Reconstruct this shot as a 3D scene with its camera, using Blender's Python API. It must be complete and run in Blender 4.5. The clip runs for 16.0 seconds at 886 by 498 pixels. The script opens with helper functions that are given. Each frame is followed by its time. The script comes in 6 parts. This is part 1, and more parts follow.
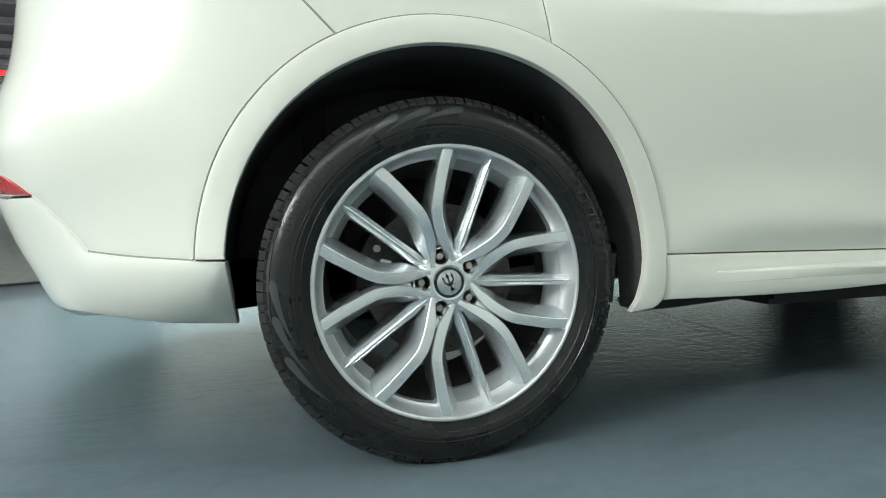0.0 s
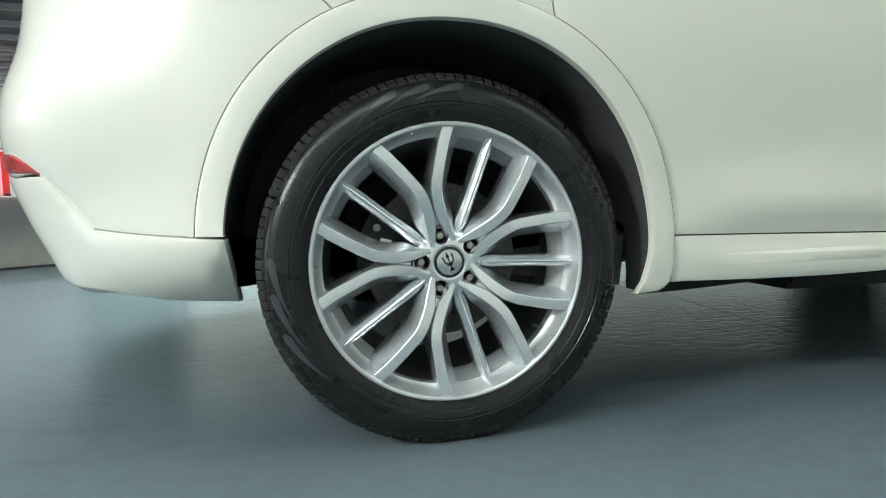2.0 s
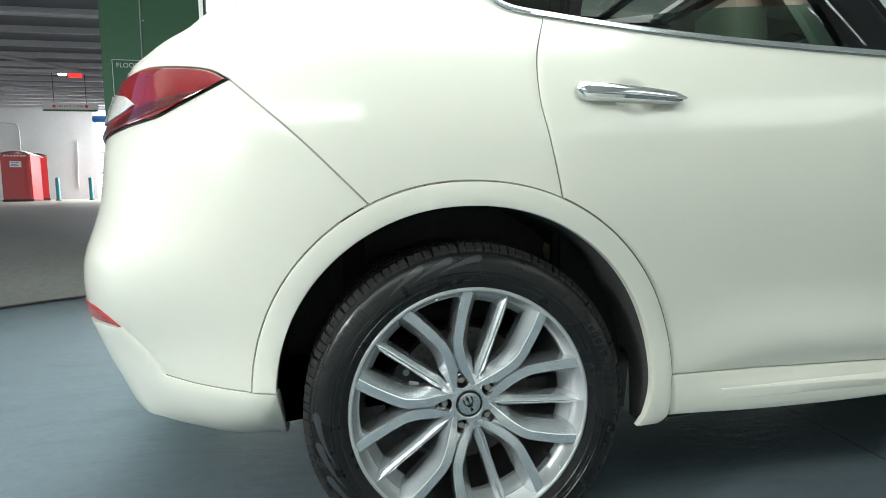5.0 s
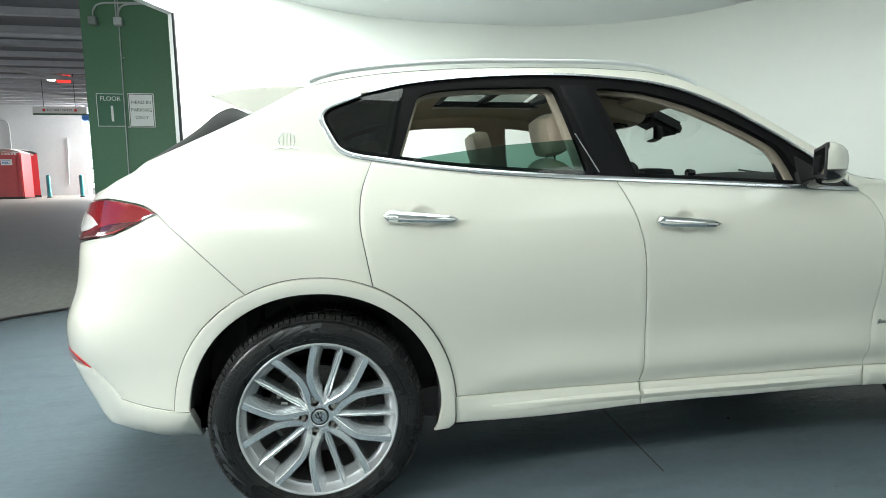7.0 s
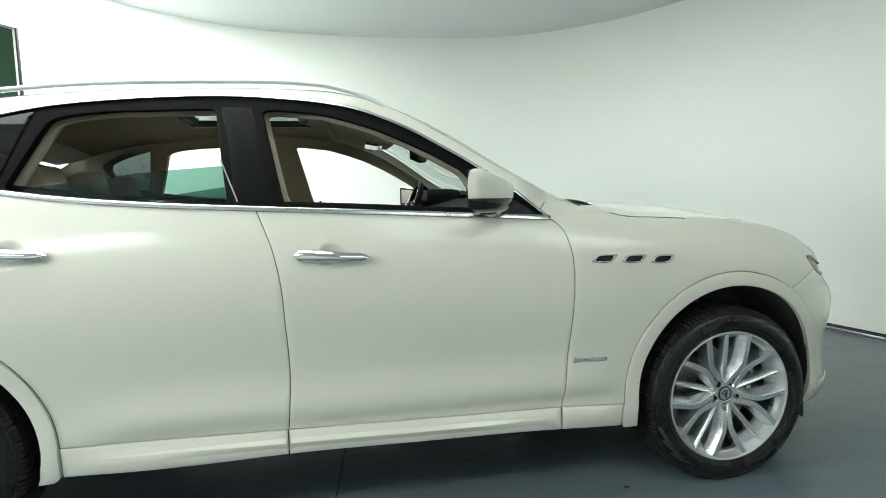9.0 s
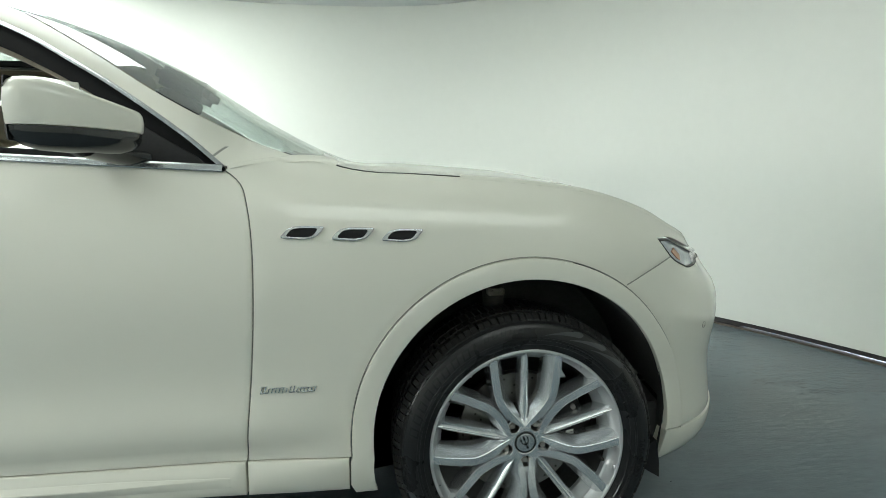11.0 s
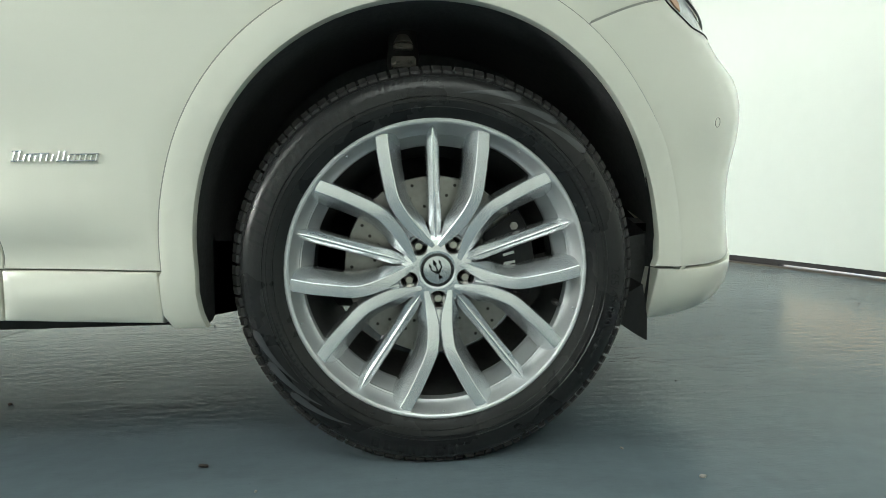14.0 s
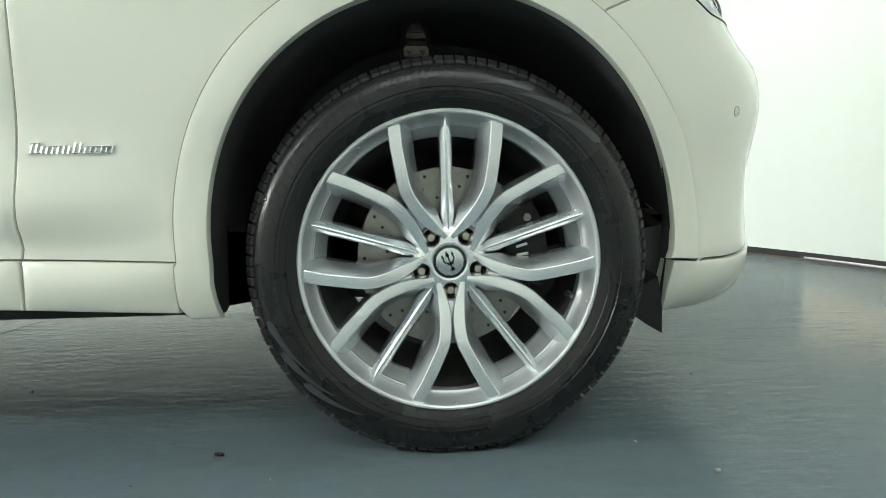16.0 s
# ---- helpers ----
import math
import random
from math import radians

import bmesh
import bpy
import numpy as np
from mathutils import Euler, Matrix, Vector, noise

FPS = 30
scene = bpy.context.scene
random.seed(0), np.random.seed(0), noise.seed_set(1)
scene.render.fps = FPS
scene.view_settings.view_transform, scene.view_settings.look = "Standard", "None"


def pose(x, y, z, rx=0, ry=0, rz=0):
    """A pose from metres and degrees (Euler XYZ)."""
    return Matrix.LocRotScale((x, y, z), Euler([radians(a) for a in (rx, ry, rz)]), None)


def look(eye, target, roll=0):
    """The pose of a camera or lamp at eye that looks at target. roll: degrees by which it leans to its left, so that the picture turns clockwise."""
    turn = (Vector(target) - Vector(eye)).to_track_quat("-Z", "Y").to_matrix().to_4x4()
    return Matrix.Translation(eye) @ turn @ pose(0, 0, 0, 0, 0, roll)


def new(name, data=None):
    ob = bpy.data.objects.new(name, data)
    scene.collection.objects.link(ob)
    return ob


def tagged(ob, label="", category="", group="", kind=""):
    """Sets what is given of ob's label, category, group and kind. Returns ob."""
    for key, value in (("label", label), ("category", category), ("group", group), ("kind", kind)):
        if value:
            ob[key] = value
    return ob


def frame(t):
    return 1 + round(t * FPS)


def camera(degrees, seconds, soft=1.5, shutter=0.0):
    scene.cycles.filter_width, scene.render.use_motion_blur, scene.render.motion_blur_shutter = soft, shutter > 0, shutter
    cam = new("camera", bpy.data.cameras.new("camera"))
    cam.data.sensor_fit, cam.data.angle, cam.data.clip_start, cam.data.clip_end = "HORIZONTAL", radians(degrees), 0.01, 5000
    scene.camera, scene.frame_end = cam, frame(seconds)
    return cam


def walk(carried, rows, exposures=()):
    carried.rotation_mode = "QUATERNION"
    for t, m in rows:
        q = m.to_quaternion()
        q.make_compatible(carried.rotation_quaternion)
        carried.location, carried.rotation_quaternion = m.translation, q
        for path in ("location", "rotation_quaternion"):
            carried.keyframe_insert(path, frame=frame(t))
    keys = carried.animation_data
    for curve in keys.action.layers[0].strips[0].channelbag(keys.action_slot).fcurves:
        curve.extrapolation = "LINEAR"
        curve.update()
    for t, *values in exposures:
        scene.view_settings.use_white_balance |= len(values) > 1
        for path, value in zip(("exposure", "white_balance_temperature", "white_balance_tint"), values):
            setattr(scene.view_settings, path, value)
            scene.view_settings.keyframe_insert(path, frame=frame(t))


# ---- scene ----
cam = camera(79.6, 16.0, 0.8)
PATH = [
    (0, (-0.291, -1.033, 0.493), (0.227, 0.895, 0.383), -1.0),
    (0.5, (-0.284, -1.025, 0.486), (0.199, 0.911, 0.347), -0.9),
    (1, (-0.279, -1.032, 0.481), (0.182, 0.909, 0.331), -0.9),
    (1.5, (-0.264, -1.035, 0.475), (0.183, 0.908, 0.326), -0.9),
    (2, (-0.244, -1.036, 0.48), (0.188, 0.91, 0.316), -0.9),
    (2.5, (-0.227, -1.038, 0.473), (0.188, 0.912, 0.317), -0.8),
    (3, (-0.214, -1.037, 0.479), (0.176, 0.918, 0.316), -0.8),
    (3.2, (-0.211, -1.036, 0.486), (0.174, 0.919, 0.312), -0.8),
    (5.3, (-0.263, -1.227, 0.925), (0.081, 0.735, 0.746), -1.0),
    (5.5, (-0.247, -1.285, 0.985), (0.106, 0.674, 0.796), -1.0),
    (6, (-0.149, -1.453, 1.035), (0.212, 0.504, 0.842), -1.1),
    (6.5, (-0.101, -1.666, 1.112), (0.267, 0.29, 0.92), -1.0),
    (7, (0.108, -1.86, 1.152), (0.472, 0.095, 0.937), -1.0),
    (7.5, (0.411, -1.977, 1.165), (0.762, -0.02, 0.946), -1.0),
    (8, (0.788, -1.966, 1.199), (1.121, -0.004, 1.007), -1.1),
    (8.5, (1.126, -1.975, 1.22), (1.478, -0.014, 1.04), -1.1),
    (9, (1.451, -1.934, 1.204), (1.807, 0.026, 1.023), -1.2),
    (9.5, (1.782, -1.805, 1.164), (2.133, 0.157, 0.991), -1.1),
    (10, (2.101, -1.683, 1.13), (2.451, 0.278, 0.953), -1.1),
    (10.2, (2.207, -1.64, 1.152), (2.544, 0.321, 0.953), -1.0),
    (12.3, (2.922, -1.023, 0.677), (3.156, 0.959, 0.545), -0.4),
    (12.5, (2.936, -1.007, 0.63), (3.16, 0.976, 0.502), -0.5),
    (13, (2.935, -0.99, 0.542), (3.138, 0.997, 0.428), -0.6),
    (13.5, (2.926, -0.981, 0.505), (3.109, 1.006, 0.368), -0.7),
    (14, (2.932, -0.983, 0.498), (3.099, 1.001, 0.31), -0.7),
    (14.5, (2.936, -0.985, 0.499), (3.088, 0.998, 0.286), -0.8),
    (15, (2.934, -0.981, 0.496), (3.073, 1.002, 0.277), -0.8),
    (15.5, (2.936, -0.98, 0.494), (3.06, 1.004, 0.276), -0.8),
    (16, (2.935, -0.979, 0.498), (3.049, 1.005, 0.278), -0.8),
]
walk(cam, [(t, look(e, g, r)) for t, e, g, r in PATH],
     exposures=[(0, -0.1, 6350, 10), (3.2, -0.1, 6350, 10), (5.3, -0.22, 6350, 11), (6.8, -0.17, 6350, 11), (8.5, -0.12, 6400, 11), (10.2, -0.16, 6450, 12), (12.4, -0.28, 6550, 9), (13.2, 0.05, 6550, 9), (14.5, 0.45, 6550, 9), (16.0, 0.48, 6550, 9)])

# ---- light ----
world = bpy.data.worlds.new("world")
scene.world = world
world.use_nodes = True
wn = world.node_tree
sky = wn.nodes.new("ShaderNodeTexSky")
sky.sky_type, sky.sun_disc = "NISHITA", False
sky.sun_elevation, sky.sun_rotation = radians(45), radians(60)
wn.links.new(sky.outputs[0], wn.nodes["Background"].inputs[0])
wn.nodes["Background"].inputs[1].default_value = 0.15

sun_data = bpy.data.lights.new("sun", "SUN")
sun_data.energy, sun_data.angle, sun_data.color = 4.0, radians(0.5), (1.0, 0.96, 0.9)
sun = new("sun", sun_data)
sun.matrix_world = look((-20, 40, 30), (-14, 30, 0))


def area_lamp(name, eye, target, sx, sy, watts, color=(1, 1, 1)):
    d = bpy.data.lights.new(name, "AREA")
    d.shape, d.size, d.size_y, d.energy, d.color = "RECTANGLE", sx, sy, watts, color
    ob = new(name, d)
    ob.matrix_world = look(eye, target)
    return ob


LED = (0.91, 1.0, 0.93)
area_lamp("ceiling_lamp_mid", (-0.1, 1.3, 3.28), (-0.1, 1.3, 0), 3.2, 3.4, 155, LED)
area_lamp("ceiling_lamp_back", (-0.5, 3.35, 3.24), (-0.5, 3.6, 0), 1.2, 0.7, 185, LED)
# Added fill for the near flank; no real ceiling lamp hangs here.
area_lamp("fill_lamp_front", (3.3, -2.6, 3.28), (3.3, -2.6, 0), 3.0, 1.6, 40, LED)
area_lamp("ceiling_lamp_rear", (-1.8, -2.4, 3.28), (-1.8, -2.4, 0), 3.0, 0.8, 60, LED)
area_lamp("flood_lamp", (-3.3, -1.5, 2.1), (0.2, 0.3, 0.7), 0.55, 0.40, 100, (0.97, 1.0, 0.95))
area_lamp("daylight_gap", (6.3, 1.75, 0.30), (5.6, 1.75, 0.0), 0.9, 0.10, 12, (0.72, 0.86, 1.0))
area_lamp("daylight_exit", (-9.5, 28.5, 3.6), (-14.0, 24.0, 1.5), 5.0, 4.0, 2000, (1.0, 1.0, 0.97))
# Added fill for the sign, far wall and ceiling; no opening known here.
area_lamp("garage_fill_lamp", (-24, 3, 2.8), (-12, 18, 2.4), 10.0, 3.0, 1300, (0.95, 1.0, 1.0))


# ---- materials ----
def pbr(name, color, rough, metal=0.0, coat=0.0, var=0.06, scale=6.0, fine=90.0, bump=0.0, bump_scale=60.0, rough_var=0.08, spec=0.5):
    """A surface with colour drift at two scales, uneven gloss and fine relief."""
    m = bpy.data.materials.new(name)
    m.use_nodes = True
    n, l = m.node_tree.nodes, m.node_tree.links
    b = n["Principled BSDF"]
    co = n.new("ShaderNodeTexCoord")
    big, small = n.new("ShaderNodeTexNoise"), n.new("ShaderNodeTexNoise")
    big.inputs["Scale"].default_value, small.inputs["Scale"].default_value = scale, fine
    big.inputs["Detail"].default_value, small.inputs["Detail"].default_value = 4, 3
    for q in (big, small):
        l.new(co.outputs["Object"], q.inputs["Vector"])
    add = n.new("ShaderNodeMath")
    add.operation = "ADD"
    l.new(big.outputs["Fac"], add.inputs[0])
    l.new(small.outputs["Fac"], add.inputs[1])
    ramp = n.new("ShaderNodeMapRange")
    ramp.inputs["From Min"].default_value, ramp.inputs["From Max"].default_value = 0.6, 1.4
    ramp.inputs["To Min"].default_value, ramp.inputs["To Max"].default_value = 1 - var, 1 + var
    l.new(add.outputs[0], ramp.inputs["Value"])
    mul = n.new("ShaderNodeVectorMath")
    mul.operation = "MULTIPLY"
    mul.inputs[0].default_value = color
    l.new(ramp.outputs[0], mul.inputs[1])
    l.new(mul.outputs[0], b.inputs["Base Color"])
    rr = n.new("ShaderNodeMapRange")
    rr.inputs["From Min"].default_value, rr.inputs["From Max"].default_value = 0.3, 0.7
    rr.inputs["To Min"].default_value, rr.inputs["To Max"].default_value = max(0.02, rough * (1 - rough_var)), min(1, rough * (1 + rough_var))
    l.new(big.outputs["Fac"], rr.inputs["Value"])
    l.new(rr.outputs[0], b.inputs["Roughness"])
    b.inputs["Metallic"].default_value = metal
    b.inputs["Coat Weight"].default_value = coat
    b.inputs["Coat Roughness"].default_value = 0.03
    b.inputs["Specular IOR Level"].default_value = spec
    if bump:
        bt, bn = n.new("ShaderNodeTexNoise"), n.new("ShaderNodeBump")
        bt.inputs["Scale"].default_value, bt.inputs["Detail"].default_value = bump_scale, 4
        l.new(co.outputs["Object"], bt.inputs["Vector"])
        l.new(bt.outputs["Fac"], bn.inputs["Height"])
        bn.inputs["Strength"].default_value, bn.inputs["Distance"].default_value = bump, 0.004
        l.new(bn.outputs[0], b.inputs["Normal"])
    return m


def glass_mat(name, color, power=4.0):
    """Thin glazing: a tinted see-through layer under a mirror gloss."""
    m = bpy.data.materials.new(name)
    m.use_nodes = True
    n, l = m.node_tree.nodes, m.node_tree.links
    n.remove(n["Principled BSDF"])
    tr, gl, mix, lw = n.new("ShaderNodeBsdfTransparent"), n.new("ShaderNodeBsdfGlossy"), n.new("ShaderNodeMixShader"), n.new("ShaderNodeLayerWeight")
    tr.inputs[0].default_value = (*color, 1)
    gl.inputs["Roughness"].default_value = 0.02
    pw, mr = n.new("ShaderNodeMath"), n.new("ShaderNodeMapRange")
    pw.operation = "POWER"
    pw.inputs[1].default_value = power
    mr.inputs["To Min"].default_value, mr.inputs["To Max"].default_value = 0.05, 0.85
    l.new(lw.outputs["Facing"], pw.inputs[0])
    l.new(pw.outputs[0], mr.inputs["Value"])
    l.new(mr.outputs[0], mix.inputs[0])
    l.new(tr.outputs[0], mix.inputs[1])
    l.new(gl.outputs[0], mix.inputs[2])
    l.new(mix.outputs[0], n["Material Output"].inputs[0])
    return m


def glow(name, color, strength):
    m = bpy.data.materials.new(name)
    m.use_nodes = True
    b = m.node_tree.nodes["Principled BSDF"]
    b.inputs["Base Color"].default_value = (*color, 1)
    b.inputs["Emission Color"].default_value = (*color, 1)
    b.inputs["Emission Strength"].default_value = strength
    return m


PAINT = pbr("white_pearl_paint", (0.80, 0.785, 0.70), 0.32, coat=1.0, var=0.008, scale=1.5, fine=400, rough_var=0.03)
PAINT.node_tree.nodes["Principled BSDF"].inputs["Coat Roughness"].default_value = 0.11
BLACK_PLASTIC = pbr("black_plastic", (0.014, 0.014, 0.015), 0.5, var=0.2, bump=0.15, bump_scale=300, spec=0.25)
BLACK_GLOSS = pbr("gloss_black_trim", (0.010, 0.011, 0.012), 0.12, coat=0.6, var=0.1)
LINER = pbr("felt_wheel_liner", (0.060, 0.060, 0.060), 0.85, var=0.3, bump=0.3, bump_scale=120)
RUBBER = pbr("tyre_rubber", (0.012, 0.0123, 0.013), 0.28, var=0.18, scale=9, fine=150, bump=0.12, bump_scale=220, rough_var=0.2, spec=0.38)
RUBBER_TREAD = pbr("tyre_tread_rubber", (0.020, 0.0197, 0.0193), 0.55, var=0.25, scale=14, fine=160, bump=0.2, bump_scale=200, spec=0.35)
# Flames and letters: paler base colours stand in for their sheen.
RUBBER_SHINE = pbr("sheen_pale_rubber", (0.048, 0.050, 0.055), 0.30, var=0.12, scale=20, fine=200)
RUBBER_LETTER = pbr("moulded_letter_rubber", (0.022, 0.0225, 0.024), 0.24, var=0.15, scale=20, fine=200, spec=0.45)
ALLOY = pbr("silver_alloy", (0.80, 0.82, 0.84), 0.25, metal=0.86, coat=0.4, var=0.012, scale=8, fine=500, rough_var=0.05)
ALLOY_RIM = pbr("silver_rim_well", (0.62, 0.635, 0.65), 0.40, metal=0.55, coat=0.4, var=0.03, scale=14, fine=300)
# Dark base carries the shade deep inside the wheel.
ALLOY_DARK = pbr("shade_dark_alloy", (0.07, 0.07, 0.068), 0.55, metal=0.4, var=0.3, scale=10)
NUT = pbr("bronze_grey_nut", (0.52, 0.48, 0.42), 0.28, metal=1.0, var=0.12, scale=60)
CHROME = pbr("chrome", (0.78, 0.79, 0.80), 0.07, metal=1.0, var=0.02)
SATIN = pbr("satin_aluminium", (0.62, 0.64, 0.66), 0.24, metal=0.95, var=0.03)
STEEL = pbr("brake_steel", (0.30, 0.29, 0.27), 0.36, metal=0.9, var=0.14, scale=30)
# Rear disc steel, darker and rougher than the front disc.
DISC_DARK = pbr("dark_rear_disc", (0.10, 0.097, 0.092), 0.5, metal=0.7, var=0.2, scale=30)
RUST = pbr("dark_steel", (0.05, 0.045, 0.04), 0.7, metal=0.4, var=0.3, scale=25)
GLASS_SCREEN = glass_mat("windscreen_glass", (0.84, 0.92, 0.90), 3.0)
GLASS_GREEN = glass_mat("green_tinted_glass", (0.16, 0.30, 0.25))
GLASS_PRIVACY = glass_mat("privacy_side_glass", (0.06, 0.075, 0.072))
GLASS_ROOF = glass_mat("roof_glass", (0.26, 0.30, 0.29))
GLASS_DARK = pbr("privacy_glass", (0.022, 0.026, 0.027), 0.06, coat=0.3, var=0.05)
LEATHER = pbr("beige_leather", (0.52, 0.44, 0.33), 0.5, var=0.06, bump=0.25, bump_scale=180)
FABRIC = pbr("beige_headliner", (0.42, 0.37, 0.29), 0.85, var=0.05, bump=0.3, bump_scale=400)
DASH = pbr("dark_dashboard", (0.016, 0.016, 0.017), 0.6, var=0.15, bump=0.2, bump_scale=260, spec=0.15)
LAMP_RED = pbr("red_lamp_lens", (0.25, 0.008, 0.013), 0.06, coat=1.0, var=0.12, scale=14)
LAMP_RED_DARK = pbr("dark_red_lamp_lens", (0.10, 0.006, 0.008), 0.10, coat=1.0, var=0.15, scale=20)
LAMP_CLEAR = pbr("clear_lamp_lens", (0.62, 0.60, 0.58), 0.10, coat=1.0, var=0.15, scale=60, fine=200)
HEADLAMP = pbr("headlamp_lens", (0.62, 0.65, 0.68), 0.12, coat=1.0, var=0.14, scale=40, fine=160)
REFLECTOR = pbr("red_reflector", (0.45, 0.02, 0.02), 0.2, coat=0.6, var=0.3, scale=60, fine=300)
def epoxy_mat():
    """Painted concrete under a clear coat: clouding, tyre scuffs drawn out along the bay, specks and an orange-peel gloss."""
    m = pbr("grey_blue_epoxy", (0.140, 0.178, 0.202), 0.03, var=0.07, scale=1.1, fine=26, bump=0.10, bump_scale=24, rough_var=0.5, spec=0.10)
    n, l = m.node_tree.nodes, m.node_tree.links
    b = n["Principled BSDF"]
    co = n.new("ShaderNodeTexCoord")
    mp = n.new("ShaderNodeMapping")
    mp.inputs["Scale"].default_value = (1.6, 5.0, 1.0)
    mp.inputs["Rotation"].default_value = (0, 0, radians(8))
    l.new(co.outputs["Object"], mp.inputs["Vector"])
    streak = n.new("ShaderNodeTexNoise")
    streak.inputs["Scale"].default_value, streak.inputs["Detail"].default_value, streak.inputs["Roughness"].default_value = 1.6, 7, 0.62
    l.new(mp.outputs[0], streak.inputs["Vector"])
    sr = n.new("ShaderNodeMapRange")
    sr.inputs["From Min"].default_value, sr.inputs["From Max"].default_value = 0.50, 0.72
    sr.inputs["To Min"].default_value, sr.inputs["To Max"].default_value = 1.0, 0.88
    l.new(streak.outputs["Fac"], sr.inputs["Value"])
    speck = n.new("ShaderNodeTexNoise")
    speck.inputs["Scale"].default_value, speck.inputs["Detail"].default_value = 55, 2
    l.new(co.outputs["Object"], speck.inputs["Vector"])
    kr = n.new("ShaderNodeMapRange")
    kr.inputs["From Min"].default_value, kr.inputs["From Max"].default_value = 0.755, 0.79
    kr.inputs["To Min"].default_value, kr.inputs["To Max"].default_value = 1.0, 0.45
    l.new(speck.outputs["Fac"], kr.inputs["Value"])
    mul = n.new("ShaderNodeMath")
    mul.operation = "MULTIPLY"
    l.new(sr.outputs[0], mul.inputs[0])
    l.new(kr.outputs[0], mul.inputs[1])
    vm = n.new("ShaderNodeVectorMath")
    vm.operation = "MULTIPLY"
    old = b.inputs["Base Color"].links[0].from_socket
    l.new(old, vm.inputs[0])
    l.new(mul.outputs[0], vm.inputs[1])
    l.new(vm.outputs[0], b.inputs["Base Color"])
    # a slow swell under the fine orange peel
    swell, bn = n.new("ShaderNodeTexNoise"), n.new("ShaderNodeBump")
    swell.inputs["Scale"].default_value, swell.inputs["Detail"].default_value, swell.inputs["Roughness"].default_value = 5.0, 6, 0.64
    mq = n.new("ShaderNodeMapping")
    mq.inputs["Scale"].default_value = (1.9, 6.0, 1.0)
    mq.inputs["Rotation"].default_value = (0, 0, radians(-5))
    l.new(co.outputs["Object"], mq.inputs["Vector"])
    l.new(mq.outputs[0], swell.inputs["Vector"])
    l.new(swell.outputs["Fac"], bn.inputs["Height"])
    bn.inputs["Distance"].default_value = 0.01
    sep, amt = n.new("ShaderNodeSeparateXYZ"), n.new("ShaderNodeMapRange")       # the front half of the bay was laid less evenly
    l.new(co.outputs["Object"], sep.inputs[0])
    l.new(sep.outputs["X"], amt.inputs["Value"])
    amt.inputs["From Min"].default_value, amt.inputs["From Max"].default_value = 0.9, 2.3
    amt.inputs["To Min"].default_value, amt.inputs["To Max"].default_value = 0.13, 0.20
    back, both = n.new("ShaderNodeMapRange"), n.new("ShaderNodeMath")            # and so was the strip under and behind the car
    l.new(sep.outputs["Y"], back.inputs["Value"])
    back.inputs["From Min"].default_value, back.inputs["From Max"].default_value = 0.0, 0.7
    back.inputs["To Min"].default_value, back.inputs["To Max"].default_value = 0.0, 0.33
    l.new(amt.outputs[0], both.inputs[0])
    l.new(back.outputs[0], both.inputs[1])
    l.new(both.outputs[0], bn.inputs["Strength"])
    fine = b.inputs["Normal"].links[0].from_socket
    l.new(fine, bn.inputs["Normal"])
    l.new(bn.outputs[0], b.inputs["Normal"])
    return m


EPOXY = epoxy_mat()
WALL = pbr("white_booth_wall", (0.77, 0.78, 0.74), 0.42, var=0.015, scale=0.8, fine=12, bump=0.02, bump_scale=8)
CEIL = pbr("white_booth_ceiling", (0.66, 0.67, 0.67), 0.45, var=0.03, scale=1.2)
TRACK = pbr("dark_metal_track", (0.035, 0.03, 0.032), 0.4, metal=0.5, var=0.3, scale=20)
TRACK_LIP = pbr("worn_brown_track", (0.11, 0.09, 0.075), 0.5, metal=0.4, var=0.4, scale=14, fine=60)
CONCRETE = pbr("worn_concrete", (0.30, 0.29, 0.26), 0.6, var=0.16, scale=0.9, fine=18, bump=0.2, bump_scale=40)
BLOCKWALL = pbr("painted_concrete_wall", (0.55, 0.57, 0.57), 0.75, var=0.08, scale=0.7, fine=10, bump=0.15, bump_scale=25)
SLAB = pbr("grey_garage_ceiling", (0.23, 0.235, 0.245), 0.8, var=0.14, scale=1.0)
BEAM = pbr("light_ceiling_beam", (0.46, 0.47, 0.49), 0.7, var=0.14)
GREEN = pbr("green_painted_wall", (0.055, 0.150, 0.075), 0.5, var=0.08, scale=1.2, fine=25, bump=0.1)
SIGN_WHITE = pbr("white_sign", (0.7, 0.71, 0.68), 0.5, var=0.03)
SIGN_GREEN = pbr("green_sign", (0.03, 0.12, 0.06), 0.5, var=0.05)
SIGN_DARK = pbr("dark_green_letter", (0.05, 0.09, 0.06), 0.5, var=0.03)
SIGN_RED = pbr("red_sign_mark", (0.55, 0.03, 0.02), 0.5, var=0.03)
PLASTIC_RED = pbr("red_cabin_plastic", (0.42, 0.025, 0.03), 0.45, var=0.1)
PLASTIC_GREY = pbr("grey_conduit", (0.4, 0.42, 0.42), 0.5, var=0.08)
TEAL = pbr("teal_bollard_paint", (0.02, 0.20, 0.22), 0.4, var=0.08)
BLUE = pbr("blue_plastic", (0.02, 0.14, 0.42), 0.5, var=0.08)
LEAF = pbr("foliage", (0.09, 0.14, 0.05), 0.7, var=0.4, scale=3, fine=20)


